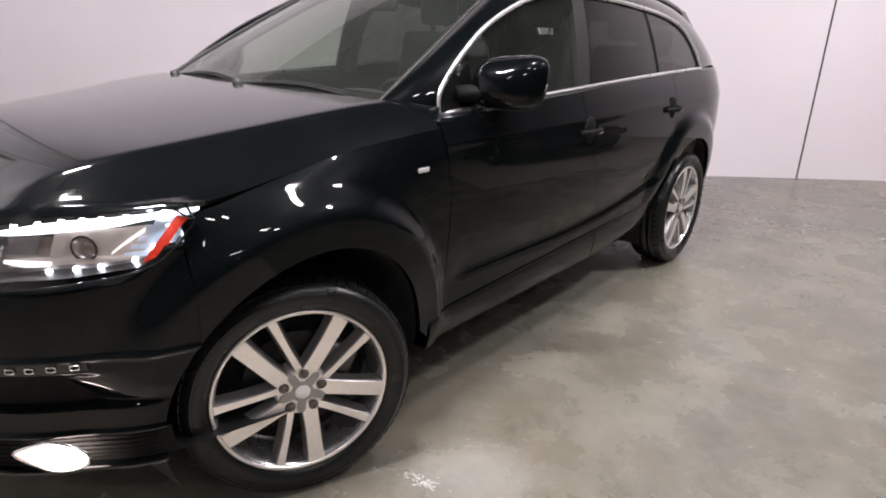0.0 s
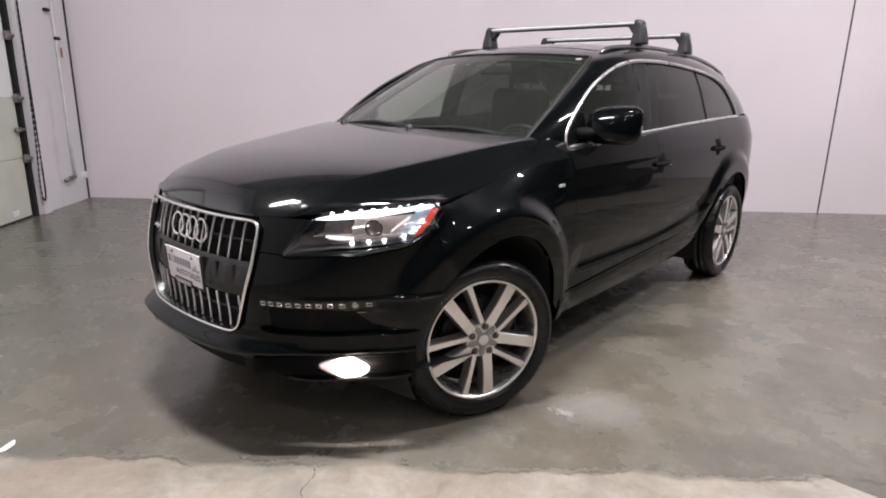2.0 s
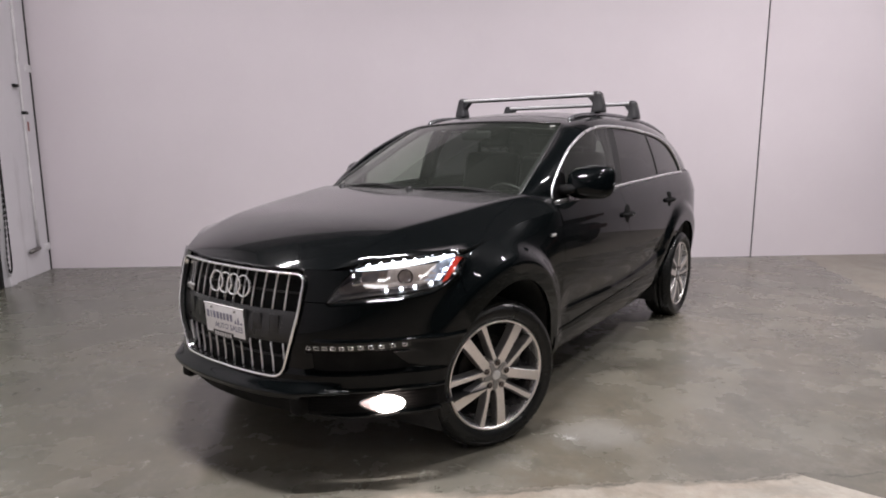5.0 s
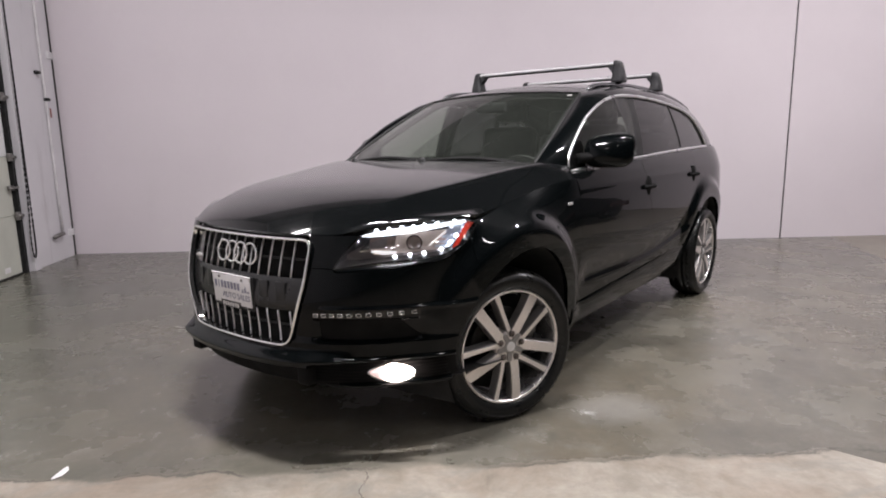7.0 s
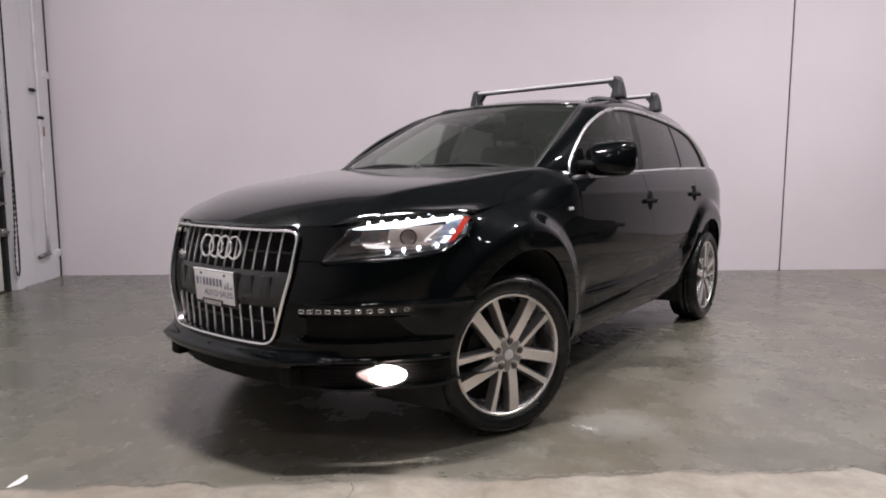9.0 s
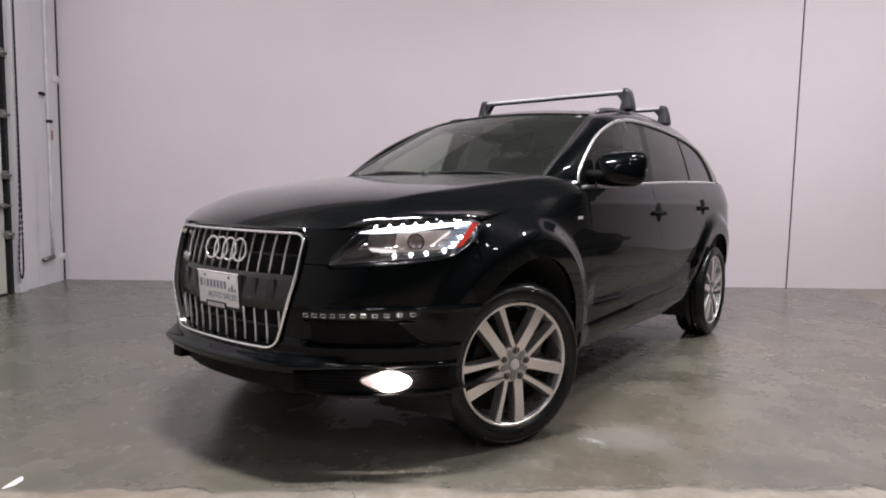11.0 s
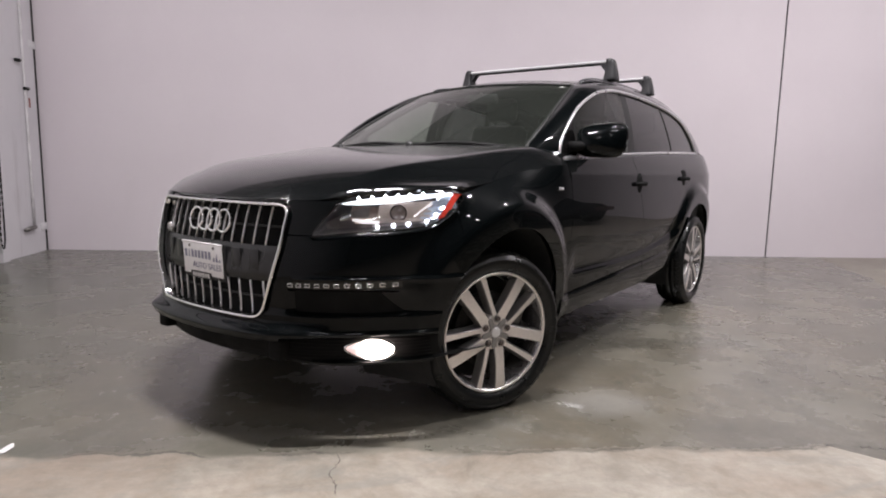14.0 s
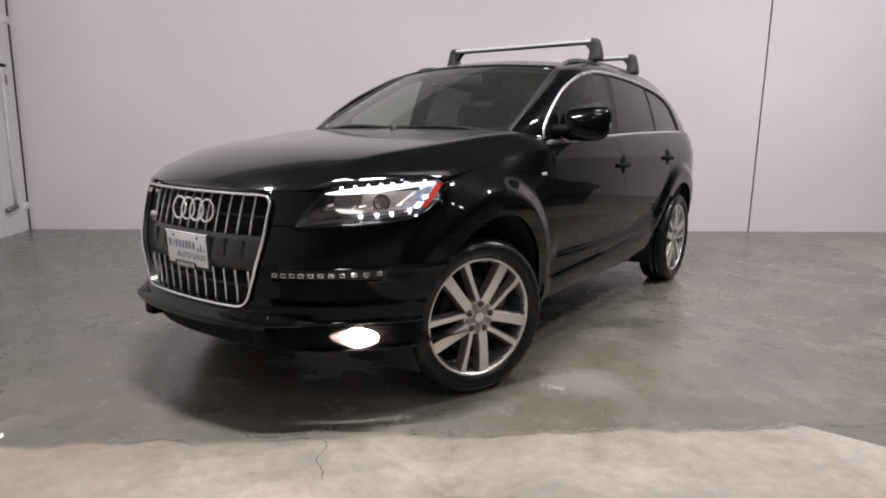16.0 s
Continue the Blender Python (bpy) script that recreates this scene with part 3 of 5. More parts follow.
def body_side():
    # wing over the front wheel
    bottom = along(arc(*ARCHES[0], ARCH_R, 141.6, 3) + [(0.47, 0.335, 0), (0.556, 0.335, 0)])
    left = along([(-0.4022, 0.6535, 0), (-0.4022, 0.80, 0), (-0.393, seam_top(-0.393) - 0.001, 0)])
    right = along([(0.556, 0.335, 0), (0.556, 0.9, 0), (0.52, seam_top(0.52), 0)])
    top = along([(y, seam_top(y) - 0.001, 0) for y in np.linspace(-0.393, 0.52, 20)])
    f = coons(bottom, top, left, right)

    def wing(u, v):
        p = f(u, v)
        x = side_x(p.x, p.y)
        want = seam_x(p.x)
        edge = side_x(p.x, seam_top(p.x))
        x -= max(0.0, edge - want) * (max(0.0, v - 0.25) / 0.75) ** 3.0
        return (x, p.x, p.y)

    panel("front_wing", wing, 110, 64)

    # doors and rear quarter
    belt = belt_z
    low = lambda y: 0.405 + 0.031 * y
    hollow = spline([0.45, 0.94, 1.63, 2.02, 2.49, 2.7], [0.553, 0.546, 0.540, 0.566, 0.636, 0.68])

    seam = lambda v: Vector((1.79 - 0.26 * smoothstep(0.0, 1.0, v), low(1.79) + (1.178 - low(1.79)) * v, 0))
    f1 = coons(along([(0.5595, low(0.5595), 0), (1.788, low(1.788), 0)]), along([(y, belt(y), 0) for y in np.linspace(0.5235, 1.527, 12)]),
               along([(0.5595, low(0.5595), 0), (0.5595, 0.9, 0), (0.5235, belt(0.5235), 0)]), lambda v: seam(v) + Vector((-0.002, belt(1.527) - 1.178, 0)) * v)
    f2 = coons(along([(1.793, low(1.793), 0), (2.48, low(2.48), 0)]), along([(y, belt(y), 0) for y in np.linspace(1.533, 2.66, 12)]),
               lambda v: seam(v) + Vector((0.003, (belt(1.533) - 1.178) * v, 0)), along([(2.48, low(2.48), 0), (2.50, 0.56, 0), (2.58, 0.74, 0), (2.66, 0.90, 0), (2.66, belt(2.66), 0)]))
    bottom3 = along([(2.484, low(2.484), 0), (2.525, 0.38, 0)] + arc(*ARCHES[1], ARCH_R, 178, 4) + [(3.50, 0.33, 0), (3.80, 0.33, 0)])
    f3 = coons(bottom3, along([(y, belt(y), 0) for y in np.linspace(2.664, 3.86, 16)]),
               along([(2.484, low(2.484), 0), (2.504, 0.56, 0), (2.584, 0.74, 0), (2.664, 0.90, 0), (2.664, belt(2.664), 0)]), along([(3.80, 0.33, 0), (3.86, belt(3.86), 0)]))

    def crease(y, z):
        # a shallow hollow that rises to the rear above the sill, and the shoulder line
        d = z - hollow(y)
        dip = math.exp(-(d / (0.085 if d > 0 else 0.030)) ** 2)
        return -0.016 * dip * smoothstep(0.56, 0.70, y) * smoothstep(2.66, 2.42, y) + 0.004 * math.exp(-((z - 1.055) / 0.018) ** 2)

    def skin(f):
        def at(u, v):
            p = f(u, v)
            return (side_x(p.x, p.y) + crease(p.x, p.y), p.x, p.y)

        return at

    doors = panel("front_door", skin(f1), 50, 72), panel("rear_door", skin(f2), 44, 72)
    panel("rear_quarter", skin(f3), 60, 34)
    # cladding below the doors, in two lengths
    def sill(y0, y1):
        def at(u, v):
            y = y0 + (y1 - y0) * u
            q = v * 1.7
            z = low(y) - 0.007 - (low(y) - 0.300) * min(q, 1)
            x = side_x(y, z) + 0.007 * smoothstep(2.49, 2.3, y) - 0.006 * math.exp(-(v / 0.06) ** 2) - (0.28 * (q - 1) / 0.7 if q > 1 else 0)
            return (x, y, z + 0.02 * smoothstep(1.9, 2.5, y))

        return at

    panel("sill", sill(0.455, 1.792), 30, 17, "black painted side sill")
    panel("sill", sill(1.804, 2.488), 20, 17, "black painted side sill")
    return doors


lamp_top = spline([0.53, 0.555, 0.58, 0.62, 0.68, 0.75, 0.83, 0.88, 0.905], [0.824, 0.868, 0.910, 0.958, 0.981, 0.991, 0.998, 0.996, 0.975])


lamp_low = spline([0.53, 0.60, 0.68, 0.76, 0.83, 0.87, 0.905], [0.814, 0.823, 0.833, 0.839, 0.853, 0.880, 0.966])


def brow(x):
    """Height of the hood's front edge: over the grille and along the top of the lamp."""
    if x >= 0.66:
        return lamp_top(min(x, 0.905)) + 0.003
    return 0.950 + 0.028 * smoothstep(0.5, 0.66, x)


def hood():
    def fn(u, v):
        s = 2 * u - 1
        x = 0.876 * (abs(s) ** 0.94)
        z0 = brow(x)
        yf = nose(x, z0).y + 0.045 * smoothstep(0.50, 0.66, x)
        yb = 0.345 + 0.10 * (x / 0.9) ** 2 + 0.09 * smoothstep(0.7, 0.88, x)
        w = v ** 1.25
        y = yf + (yb - yf) * w
        x *= (seam_x(y) - 0.001) / 0.877
        z = hood_z(x, y)
        zf = hood_z(x, yf)
        roll = 0.014 * smoothstep(0.48, 0.62, x)
        z += (z0 + roll - zf) * max(0.0, 1 - w / 0.42) ** 2.6 - roll * max(0.0, 1 - (y - yf) / 0.040) ** 2
        return (x * (1 if s >= 0 else -1), y, z)

    bm = grid(fn, 120, 90, MID)
    ob = solid(part("hood", bm, HOODPAINT, car, "black hood with faint dust and raised sheen"), 0.014)
    return ob


def apron(z):
    """How far the skin under the grille stands out, then tucks in below."""
    ledge = 0.010 * smoothstep(0.53, 0.50, z) + 0.056 * smoothstep(0.478, 0.432, z)
    return ledge - 0.016 * smoothstep(0.440, 0.408, z) - 0.075 * smoothstep(0.410, 0.392, z) - 0.025 * smoothstep(0.392, 0.310, z)


def front_bumper():
    zs_lo = 0.308

    def skin_top(x):
        # where the skin ends under the lamp
        return 0.818 if x < 0.53 else min(lamp_low(x), 0.925)

    def fn(u, v):
        # u runs round the corner from the grille to the wheel arch
        q = u
        x_top = 0.40 + 0.505 * (1 - (1 - q) ** 1.9)
        z = zs_lo + (skin_top(min(x_top, 0.90)) - 0.004 - zs_lo) * v
        g = 0.352 + 0.06 * smoothstep(0.50, 0.80, z)
        # rear border follows the arch
        ya, za = ARCHES[0]
        yr = -0.403 if z > 0.6535 else ya - math.sqrt(max(0.0, ARCH_R ** 2 - (z - za) ** 2)) - 0.001
        w = side_width(z)
        xr = w * (1 - (-yr / nose_reach(z)) ** FRONT_N) ** (1 / FRONT_N)
        x = g + (xr - g) * (1 - (1 - q) ** 1.9)
        # the two intakes
        m1 = smoothstep(0.500, 0.522, z) * smoothstep(0.614, 0.594, z) * smoothstep(0.435, 0.485, x) * smoothstep(0.86, 0.72, x + 0.6 * (z - 0.55))
        m2 = smoothstep(0.318, 0.336, z) * smoothstep(0.424, 0.406, z) * smoothstep(0.42, 0.46, x) * smoothstep(0.86, 0.83, x)
        lip = 0.006 * math.exp(-((z - 0.650) / 0.0085) ** 2) * smoothstep(0.47, 0.52, x) + 0.006 * math.exp(-((z - 0.432) / 0.008) ** 2) * smoothstep(0.45, 0.55, x)
        top = skin_top(min(x_top, 0.90)) - 0.004
        lip -= 0.011 * smoothstep(top - 0.014, top, z) * smoothstep(0.50, 0.58, x)
        tuck = apron(z) * (1 - smoothstep(0.37, 0.62, x))
        return nose(x, z, lip + tuck - 0.038 * m1 - 0.035 * m2)

    bumpers = panel("front_bumper", fn, 150, 200, "", True, [PAINT, RECESS], 0.008, lambda u, v: int(v < 0.212 * (1 - smoothstep(0.02, 0.28, u))))

    def intake(x0, x1, x2, z0, z1, out):
        return lambda u, v: nose(x0 + ((x1 + (x2 - x1) * v) - x0) * u, z0 + (z1 - z0) * v, out)

    panel("air_intake", intake(0.468, 0.835, 0.80, 0.512, 0.604, -0.026), 40, 8, "black plastic air intake", True, RECESS, 0.006)
    panel("fog_lamp_surround", intake(0.438, 0.845, 0.845, 0.326, 0.416, -0.020), 40, 8, "black plastic fog lamp surround", True, RECESS, 0.006)

    # the piece between grille and lamp
    def cheek(u, v):
        z = 0.818 + (0.948 - 0.818) * v
        lo, hi = 0.53, 0.66
        for _ in range(20):
            mid = (lo + hi) / 2
            if lamp_top(mid) < z:
                lo = mid
            else:
                hi = mid
        x0 = 0.412
        return nose(x0 + (lo - 0.003 - x0) * u, z)

    panel("grille_cheek", cheek, 24, 18)

    # the apron under the grille: a painted ledge, and a dark hollow running back below it
    def lower(z0, z1):
        def at(u, v):
            s = 2 * u - 1
            z = z0 + (z1 - z0) * v
            p = nose(abs(0.365 * s), z, apron(z))
            return (p.x if s > 0 else -p.x, p.y, z)

        return at

    part("front_lip", grid(lower(0.495, 0.409), 72, 28, MID), PAINT, car, "black painted ledge under the grille")
    part("lip_hollow", grid(lower(0.409, 0.310), 72, 32, MID), RECESS, car, "dark hollow under the front lip")

    for s in (1, -1):
        p = nose(0.40, 0.335, 0.012)
        fin = box((0.070, 0.10, 0.085), (p.x * s, p.y + 0.050, 0.362), 0.012, 2)
        part("duct_lip", fin, RECESS, car, "black lip of the brake duct")

    def under(u, v):
        s = 2 * u - 1
        x = 0.88 * s
        p = nose(abs(x), 0.30)
        return (x, p.y + 0.10 + (0.0 - p.y) * v * 0.9 - 0.02 * v, 0.290 - 0.01 * v)

    part("undertray", grid(under, 30, 8), PLASTIC, car, "black plastic undertray")
    return bumpers


def rounded_loop(corners, radius, n=8):
    """A closed polygon with rounded corners, in two dimensions."""
    out = []
    m = len(corners)
    for i in range(m):
        p, a, b = (Vector(corners[j % m]).to_2d() for j in (i, i - 1, i + 1))
        r = radius[i] if isinstance(radius, (list, tuple)) else radius
        p0, p1 = p + (a - p).normalized() * r, p + (b - p).normalized() * r
        for k in range(n + 1):
            t = k / n
            out.append((1 - t) ** 2 * p0 + 2 * t * (1 - t) * p + t * t * p1)
    return out


def nose_full(x, z, out=0.0):
    p = nose(abs(x), z, out)
    return Vector((p.x if x >= 0 else -p.x, p.y, p.z))


GRILLE = [(-0.430, 0.930), (0.430, 0.930), (0.424, 0.765), (0.400, 0.655), (0.338, 0.484), (-0.338, 0.484), (-0.400, 0.655), (-0.424, 0.765)]


def grille():
    loop = rounded_loop(GRILLE, [0.045, 0.045, 0.05, 0.06, 0.045, 0.045, 0.06, 0.05], 8)
    dense = along([(p.x, p.y, 0) for p in loop] + [(loop[0].x, loop[0].y, 0)])
    pts = [dense(k / 160) for k in range(160)]
    g = part("grille", tube([nose_full(p.x, p.y, 0.015) for p in pts], 0.0068, 10, True, 1.0, (0, 1, 0)), CHROME, car, "chrome framed grille with upright slats")

    # the frame's inner face, running back to the slats
    def reveal(u, v):
        p = pts[int(round(u * 160)) % 160]
        inset = 1 - 0.012 - 0.022 * v
        return nose_full(p.x * inset, 0.707 + (p.y - 0.707) * inset, 0.014 - 0.058 * v)

    part("inner_frame", grid(reveal, 160, 4, loop_u=True), CHROME, g, "chrome inner face of the grille frame")

    def half_width(z):
        return float(np.interp(z, [0.484, 0.655, 0.765, 0.93], [0.330, 0.393, 0.416, 0.422]))

    def back(u, v):
        z = 0.45 + 0.48 * v
        return nose_full((2 * u - 1) * half_width(z) * 0.985, z, -0.052)

    part("mesh_back", grid(back, 30, 16, MID), RECESS, g, "black grille insert")

    def band(u, v):
        z = 0.628 + 0.140 * v
        d = -0.012 - 0.008 * (abs(2 * v - 1) ** 6)
        return nose_full((2 * u - 1) * (half_width(z) - 0.014), z, d)

    solid(part("plate_band", grid(band, 40, 12, MID), BANDBLACK, g, "gloss black centre panel"), 0.02)
    # raised pads on the centre panel beside the plate
    for x in (0.205, 0.300, -0.205, -0.300):
        pad = box((0.050, 0.005, 0.104), (0, 0.002, 0), 0.0022)
        n = (nose_full(x + 0.02, 0.7) - nose_full(x - 0.02, 0.7))
        ob = part("pad", pad, BANDBLACK, g, "black plastic mounting pad")
        ob.matrix_local = Matrix.Translation(nose_full(x, 0.700, -0.010)) @ Matrix.Rotation(math.atan2(n.y, n.x), 4, "Z")

    def reach(x, z0, z1):
        # where the frame leaves room for a slat
        while z0 < z1 and half_width(z0) < abs(x) + 0.006:
            z0 += 0.004
        return z0

    for k in range(-6, 6):
        x = (k + 0.5) * 0.0618
        for z0, z1 in ((0.769, 0.918), (0.494, 0.627)):
            z0 = reach(x, z0, z1)
            bm = tube([nose_full(x, z0 + (z1 - z0) * t, -0.017) for t in (0, 0.25, 0.5, 0.75, 1)], 0.0030, 8, False, 1.6, (0, 1, 0))
            part("slat", bm, SATIN, g)
    # horizontal dark ties
    for z in (0.84, 0.56):
        hw = half_width(z) - 0.012
        part("tie", tube([nose_full(hw * (2 * t / 20 - 1), z, -0.040) for t in range(21)], 0.005, 6), PLASTIC, g)
    for k in range(4):
        x = (k - 1.5) * 0.0638
        y = nose_full(x, 0.850, -0.006).y
        loopc = [Vector((x + 0.0452 * math.cos(a), y + 0.0015 * (k % 2) + 0.18 * 0.0452 * math.sin(a), 0.850 + 0.0452 * math.sin(a))) for a in (2 * math.pi * q / 40 for q in range(40))]
        part("ring", tube(loopc, 0.0066, 8, True, 1.0, (0, 1, 0)), CHROME, g, "chrome ring")
    part("small_badge", box((0.055, 0.006, 0.010), nose_full(-0.330, 0.803, -0.004), 0.002), SATIN, g, "small silver badge")
    part("badge_mark", box((0.010, 0.006, 0.026), nose_full(-0.330, 0.803, -0.001), 0.002), SATIN, g, "small silver badge")
    return g


def number_plate():
    at = pose(-0.004, -0.968, 0.680, 3.0)
    holder = part("number_plate", box((0.296, 0.012, 0.158), (0, 0.004, 0), 0.004), PLASTIC, car, "dealer plate in a black plastic frame")
    holder.matrix_local = at
    part("sheet", box((0.280, 0.004, 0.138), (0, -0.005, 0.006), 0.0015), PLATE, holder, "white dealer plate")
    part("frame_lip", box((0.288, 0.008, 0.008), (0, -0.006, 0.073), 0.002), WHITEP, holder, "pale upper lip of the plate frame")
    # the first line is a name: one bar for each of its letters, with a peak beside it
    for k in range(8):
        part("name_bar", box((0.015 if k != 1 else 0.006, 0.0012, 0.032), (-0.118 + 0.0245 * k, -0.0076, 0.024)), BLUEINK, holder, "grey blue bar", False)
    for k in range(3):
        bm = bmesh.new()
        x0, x1 = 0.076 + 0.020 * k, 0.076 + 0.020 * k + 0.016
        h = (0.020, 0.036, 0.014)[k]
        vs = [bm.verts.new(p) for p in ((x0, -0.0078, 0.002), (x1, -0.0078, 0.002), (x1 - 0.006, -0.0078, 0.002 + h), (x0 + 0.002, -0.0078, 0.002 + h * 0.45))]
        bm.faces.new(vs)
        bm.normal_update()
        part("peak", bm, BLUEINK, holder, "blue peak", False)
    tx = bpy.data.curves.new("text", "FONT")
    tx.body, tx.size, tx.align_x, tx.extrude = "AUTO SALES", 0.036, "CENTER", 0.0006
    tx.materials.append(BLUEINK)
    ob = new("lettering", tx)
    ob.parent = holder
    ob.matrix_local = pose(0.030, -0.0078, -0.034, 90)
    part("foot_bar", box((0.150, 0.004, 0.030), (-0.016, -0.0065, -0.064), 0.003), PLASTIC, holder, "", False)
    for k in range(7):
        part("name_bar", box((0.012, 0.0012, 0.018), (-0.070 + 0.0180 * k, -0.0092, -0.064)), WHITEP, holder, "pale bar", False)
    for x in (-0.085, 0.085):
        part("screw", tube([(x, -0.007, 0.058), (x, -0.011, 0.058)], 0.006, 10), STEEL, holder)


lamp_back = spline([0.48, 0.52, 0.60, 0.70, 0.78, 0.805, 0.835, 0.86], [-0.826, -0.786, -0.702, -0.592, -0.498, -0.435, -0.345, -0.300])


def lamp_lens(x, f, depth):
    """A point of the lamp's clear cover: x across, f from its lower to its upper edge."""
    z = lamp_low(x) + (lamp_top(x) - lamp_low(x)) * f
    p = nose(min(x, 0.902), z, 0.0)
    if x > 0.84:
        q = (x - 0.84) / 0.065
        y = nose(0.84, z).y * (1 - q) - 0.372 * q
        p = Vector((side_x(y, z), y, z))
    lean = 0.042 * max(0.0, min(1.0, f)) ** 1.5 * smoothstep(0.55, 0.66, x) * (1 - smoothstep(0.87, 0.905, x))
    return p + Vector((-0.5, 0.86, 0)) * (depth + lean)


def lamp_inside(x, z, depth=0.0):
    """A point of the lamp's inner face, which lies flatter than its cover."""
    return Vector((x, lamp_back(x) + 0.012 + 0.30 * (z - 0.855), z)) + Vector((-0.70, 0.71, 0)) * depth


def headlamps():
    for s in (1, -1):
        fx = lambda p: Vector((p.x * s, p.y, p.z))
        span = lambda u: 0.53 + 0.375 * u

        # bowl of the lamp: from the cover's edge back past the inner face
        def housing(u, v):
            a = lamp_lens(span(u), v, 0.006)
            return fx(a + Vector((-0.62, 0.78, 0)) * 0.16 * (1 - abs(2 * u - 1) ** 7) * (1 - 0.55 * max(0.0, 1 - u / 0.35)) * math.sin(math.pi * (0.02 + 0.96 * v)) ** 0.4)

        lamp = part("headlamp", grid(housing, 50, 20, MID), LAMPDARK, car, "lit headlamp with white LED strip")

        def patch(name, x0, x1, z0, z1, mt, label="", n=20, m=6, d0=0.0, d1=0.0, swell=0.0):
            def fn(u, v):
                x = x0 + (x1 - x0) * u
                lo, hi = z0(u), z1(u)
                return fx(lamp_inside(x, lo + (hi - lo) * v, d0 + (d1 - d0) * v - swell * math.sin(math.pi * v)))
            return part(name, grid(fn, n, m, MID), mt, lamp, label)

        line = lambda x: 0.949 + 0.026 * (x - 0.59) / 0.22
        # glowing guide along the top, tapering to both ends, and the pearls on it
        patch("light_strip", 0.548, 0.828, lambda u: line(0.548 + 0.28 * u) - 0.003 - 0.019 * math.sin(math.pi * (0.06 + 0.92 * u ** 0.8)) ** 0.7, lambda u: line(0.548 + 0.28 * u) + 0.004 - 0.016 * (1 - u) ** 5, STRIPGLOW, "glowing white light strip", 40, 3, 0.0, 0.004)
        for k in range(7):
            x = 0.597 + 0.0343 * k
            part("led", led_bm(fx(lamp_inside(x, line(x) + 0.006, -0.006)), 0.0072), LEDGLOW, lamp, "small white LED")
        # dark inner end, chrome nib and the bowl of the high beam behind
        patch("inner_panel", 0.500, 0.632, lambda u: 0.816 + 0.024 * u, lambda u: 0.824 + 0.105 * u ** 0.62, HOUSING, "dull grey inner panel", 20, 8, 0.012, 0.012)
        patch("nib", 0.560, 0.584, lambda u: 0.868 + 0.004 * u, lambda u: 0.886 + 0.024 * u, CHROME, "small chrome reflector", 6, 6, 0.0, 0.004, 0.004)
        patch("high_beam", 0.584, 0.668, lambda u: 0.872 - 0.002 * u, lambda u: 0.926 - 0.004 * u, BOWL, "brown tinted high beam bowl", 18, 10, 0.004, 0.010, -0.014)
        # pale bezel: round the projector, under the bowl and up to the strip
        patch("bezel", 0.668, 0.792, lambda u: 0.872 + 0.006 * u, lambda u: 0.937 + 0.010 * u, REFLECTOR, "pale beige bezel", 24, 8, 0.004, 0.010, 0.004)
        patch("bezel_rim", 0.655, 0.676, lambda u: 0.872, lambda u: 0.932, REFLECTOR, "pale beige bezel", 6, 8, -0.002, 0.006, 0.002)
        patch("bezel_shelf", 0.600, 0.780, lambda u: 0.858 + 0.012 * u - 0.002 * math.sin(math.pi * u), lambda u: 0.876 + 0.004 * u, REFLECTOR, "pale beige bezel", 24, 4, -0.010, 0.002, 0.003)
        # the crescent emits in place of the LED light it reflects
        patch("crescent", 0.592, 0.662, lambda u: 0.870 - 0.012 * min(1, 2.2 * u), lambda u: 0.877 - 0.008 * u, SOFTGLOW, "pale crescent, reflected LED light set as glow", 14, 4, -0.015, -0.010, 0.002)
        patch("lower_lip", 0.512, 0.800, lambda u: 0.813 + 0.036 * u, lambda u: 0.823 + 0.034 * u, LAMPGREY, "grey lower lip", 30, 2, -0.012, 0.0)
        patch("lower_channel", 0.610, 0.805, lambda u: 0.836 + 0.020 * u, lambda u: 0.860 + 0.014 * u, HOUSING, "dark channel with LEDs", 24, 3, 0.0, 0.004)
        # stepped chrome between bezel and marker
        for k in range(5):
            z = 0.874 + 0.0185 * k
            patch("step_reflector", 0.772 + 0.006 * k, 0.822 + 0.004 * k, lambda u: z, lambda u: z + 0.0165, LAMPCHROME, "stepped chrome reflector", 8, 3, -0.006, 0.008)
        patch("bezel_fin", 0.758, 0.790, lambda u: 0.884 + 0.050 * u, lambda u: 0.890 + 0.056 * u, SOFTGLOW, "fin beside the projector, brightness set as glow", 10, 3, -0.008, -0.006)
        ax = Vector((0.62, -0.78, 0)).normalized()
        side = Vector((-ax.y, ax.x, 0))

        def disc(name, c, r, bulge, mt, label):
            def fn(u, v):
                a, q = 2 * math.pi * u, r * max(v, 0.001)
                return fx(c + ax * bulge * (1 - v * v) + side * math.cos(a) * q + Vector((0, 0, 1)) * math.sin(a) * q)

            return part(name, grid(fn, 28, 8, MID), mt, lamp, label)

        c = lamp_inside(0.712, 0.900, 0.0) + ax * 0.008
        disc("projector", c, 0.0300, 0.016, PROJECTOR, "projector lens with a dark rim")
        ring = [fx(c + side * math.cos(a) * 0.0315 + Vector((0, 0, 1)) * math.sin(a) * 0.0315) for a in (2 * math.pi * k / 32 for k in range(32))]
        part("projector_rim", tube(ring, 0.0030, 8, True, 1, (ax.x * s, ax.y, 0)), simple_bowl, lamp, "dark projector rim")
        for x, z in ((0.660, 0.846), (0.704, 0.852), (0.747, 0.858), (0.786, 0.868), (0.800, 0.893), (0.809, 0.920), (0.822, 0.950)):
            part("led", led_bm(fx(lamp_inside(x, z, -0.012)), 0.0076), LEDGLOW, lamp, "small white LED")
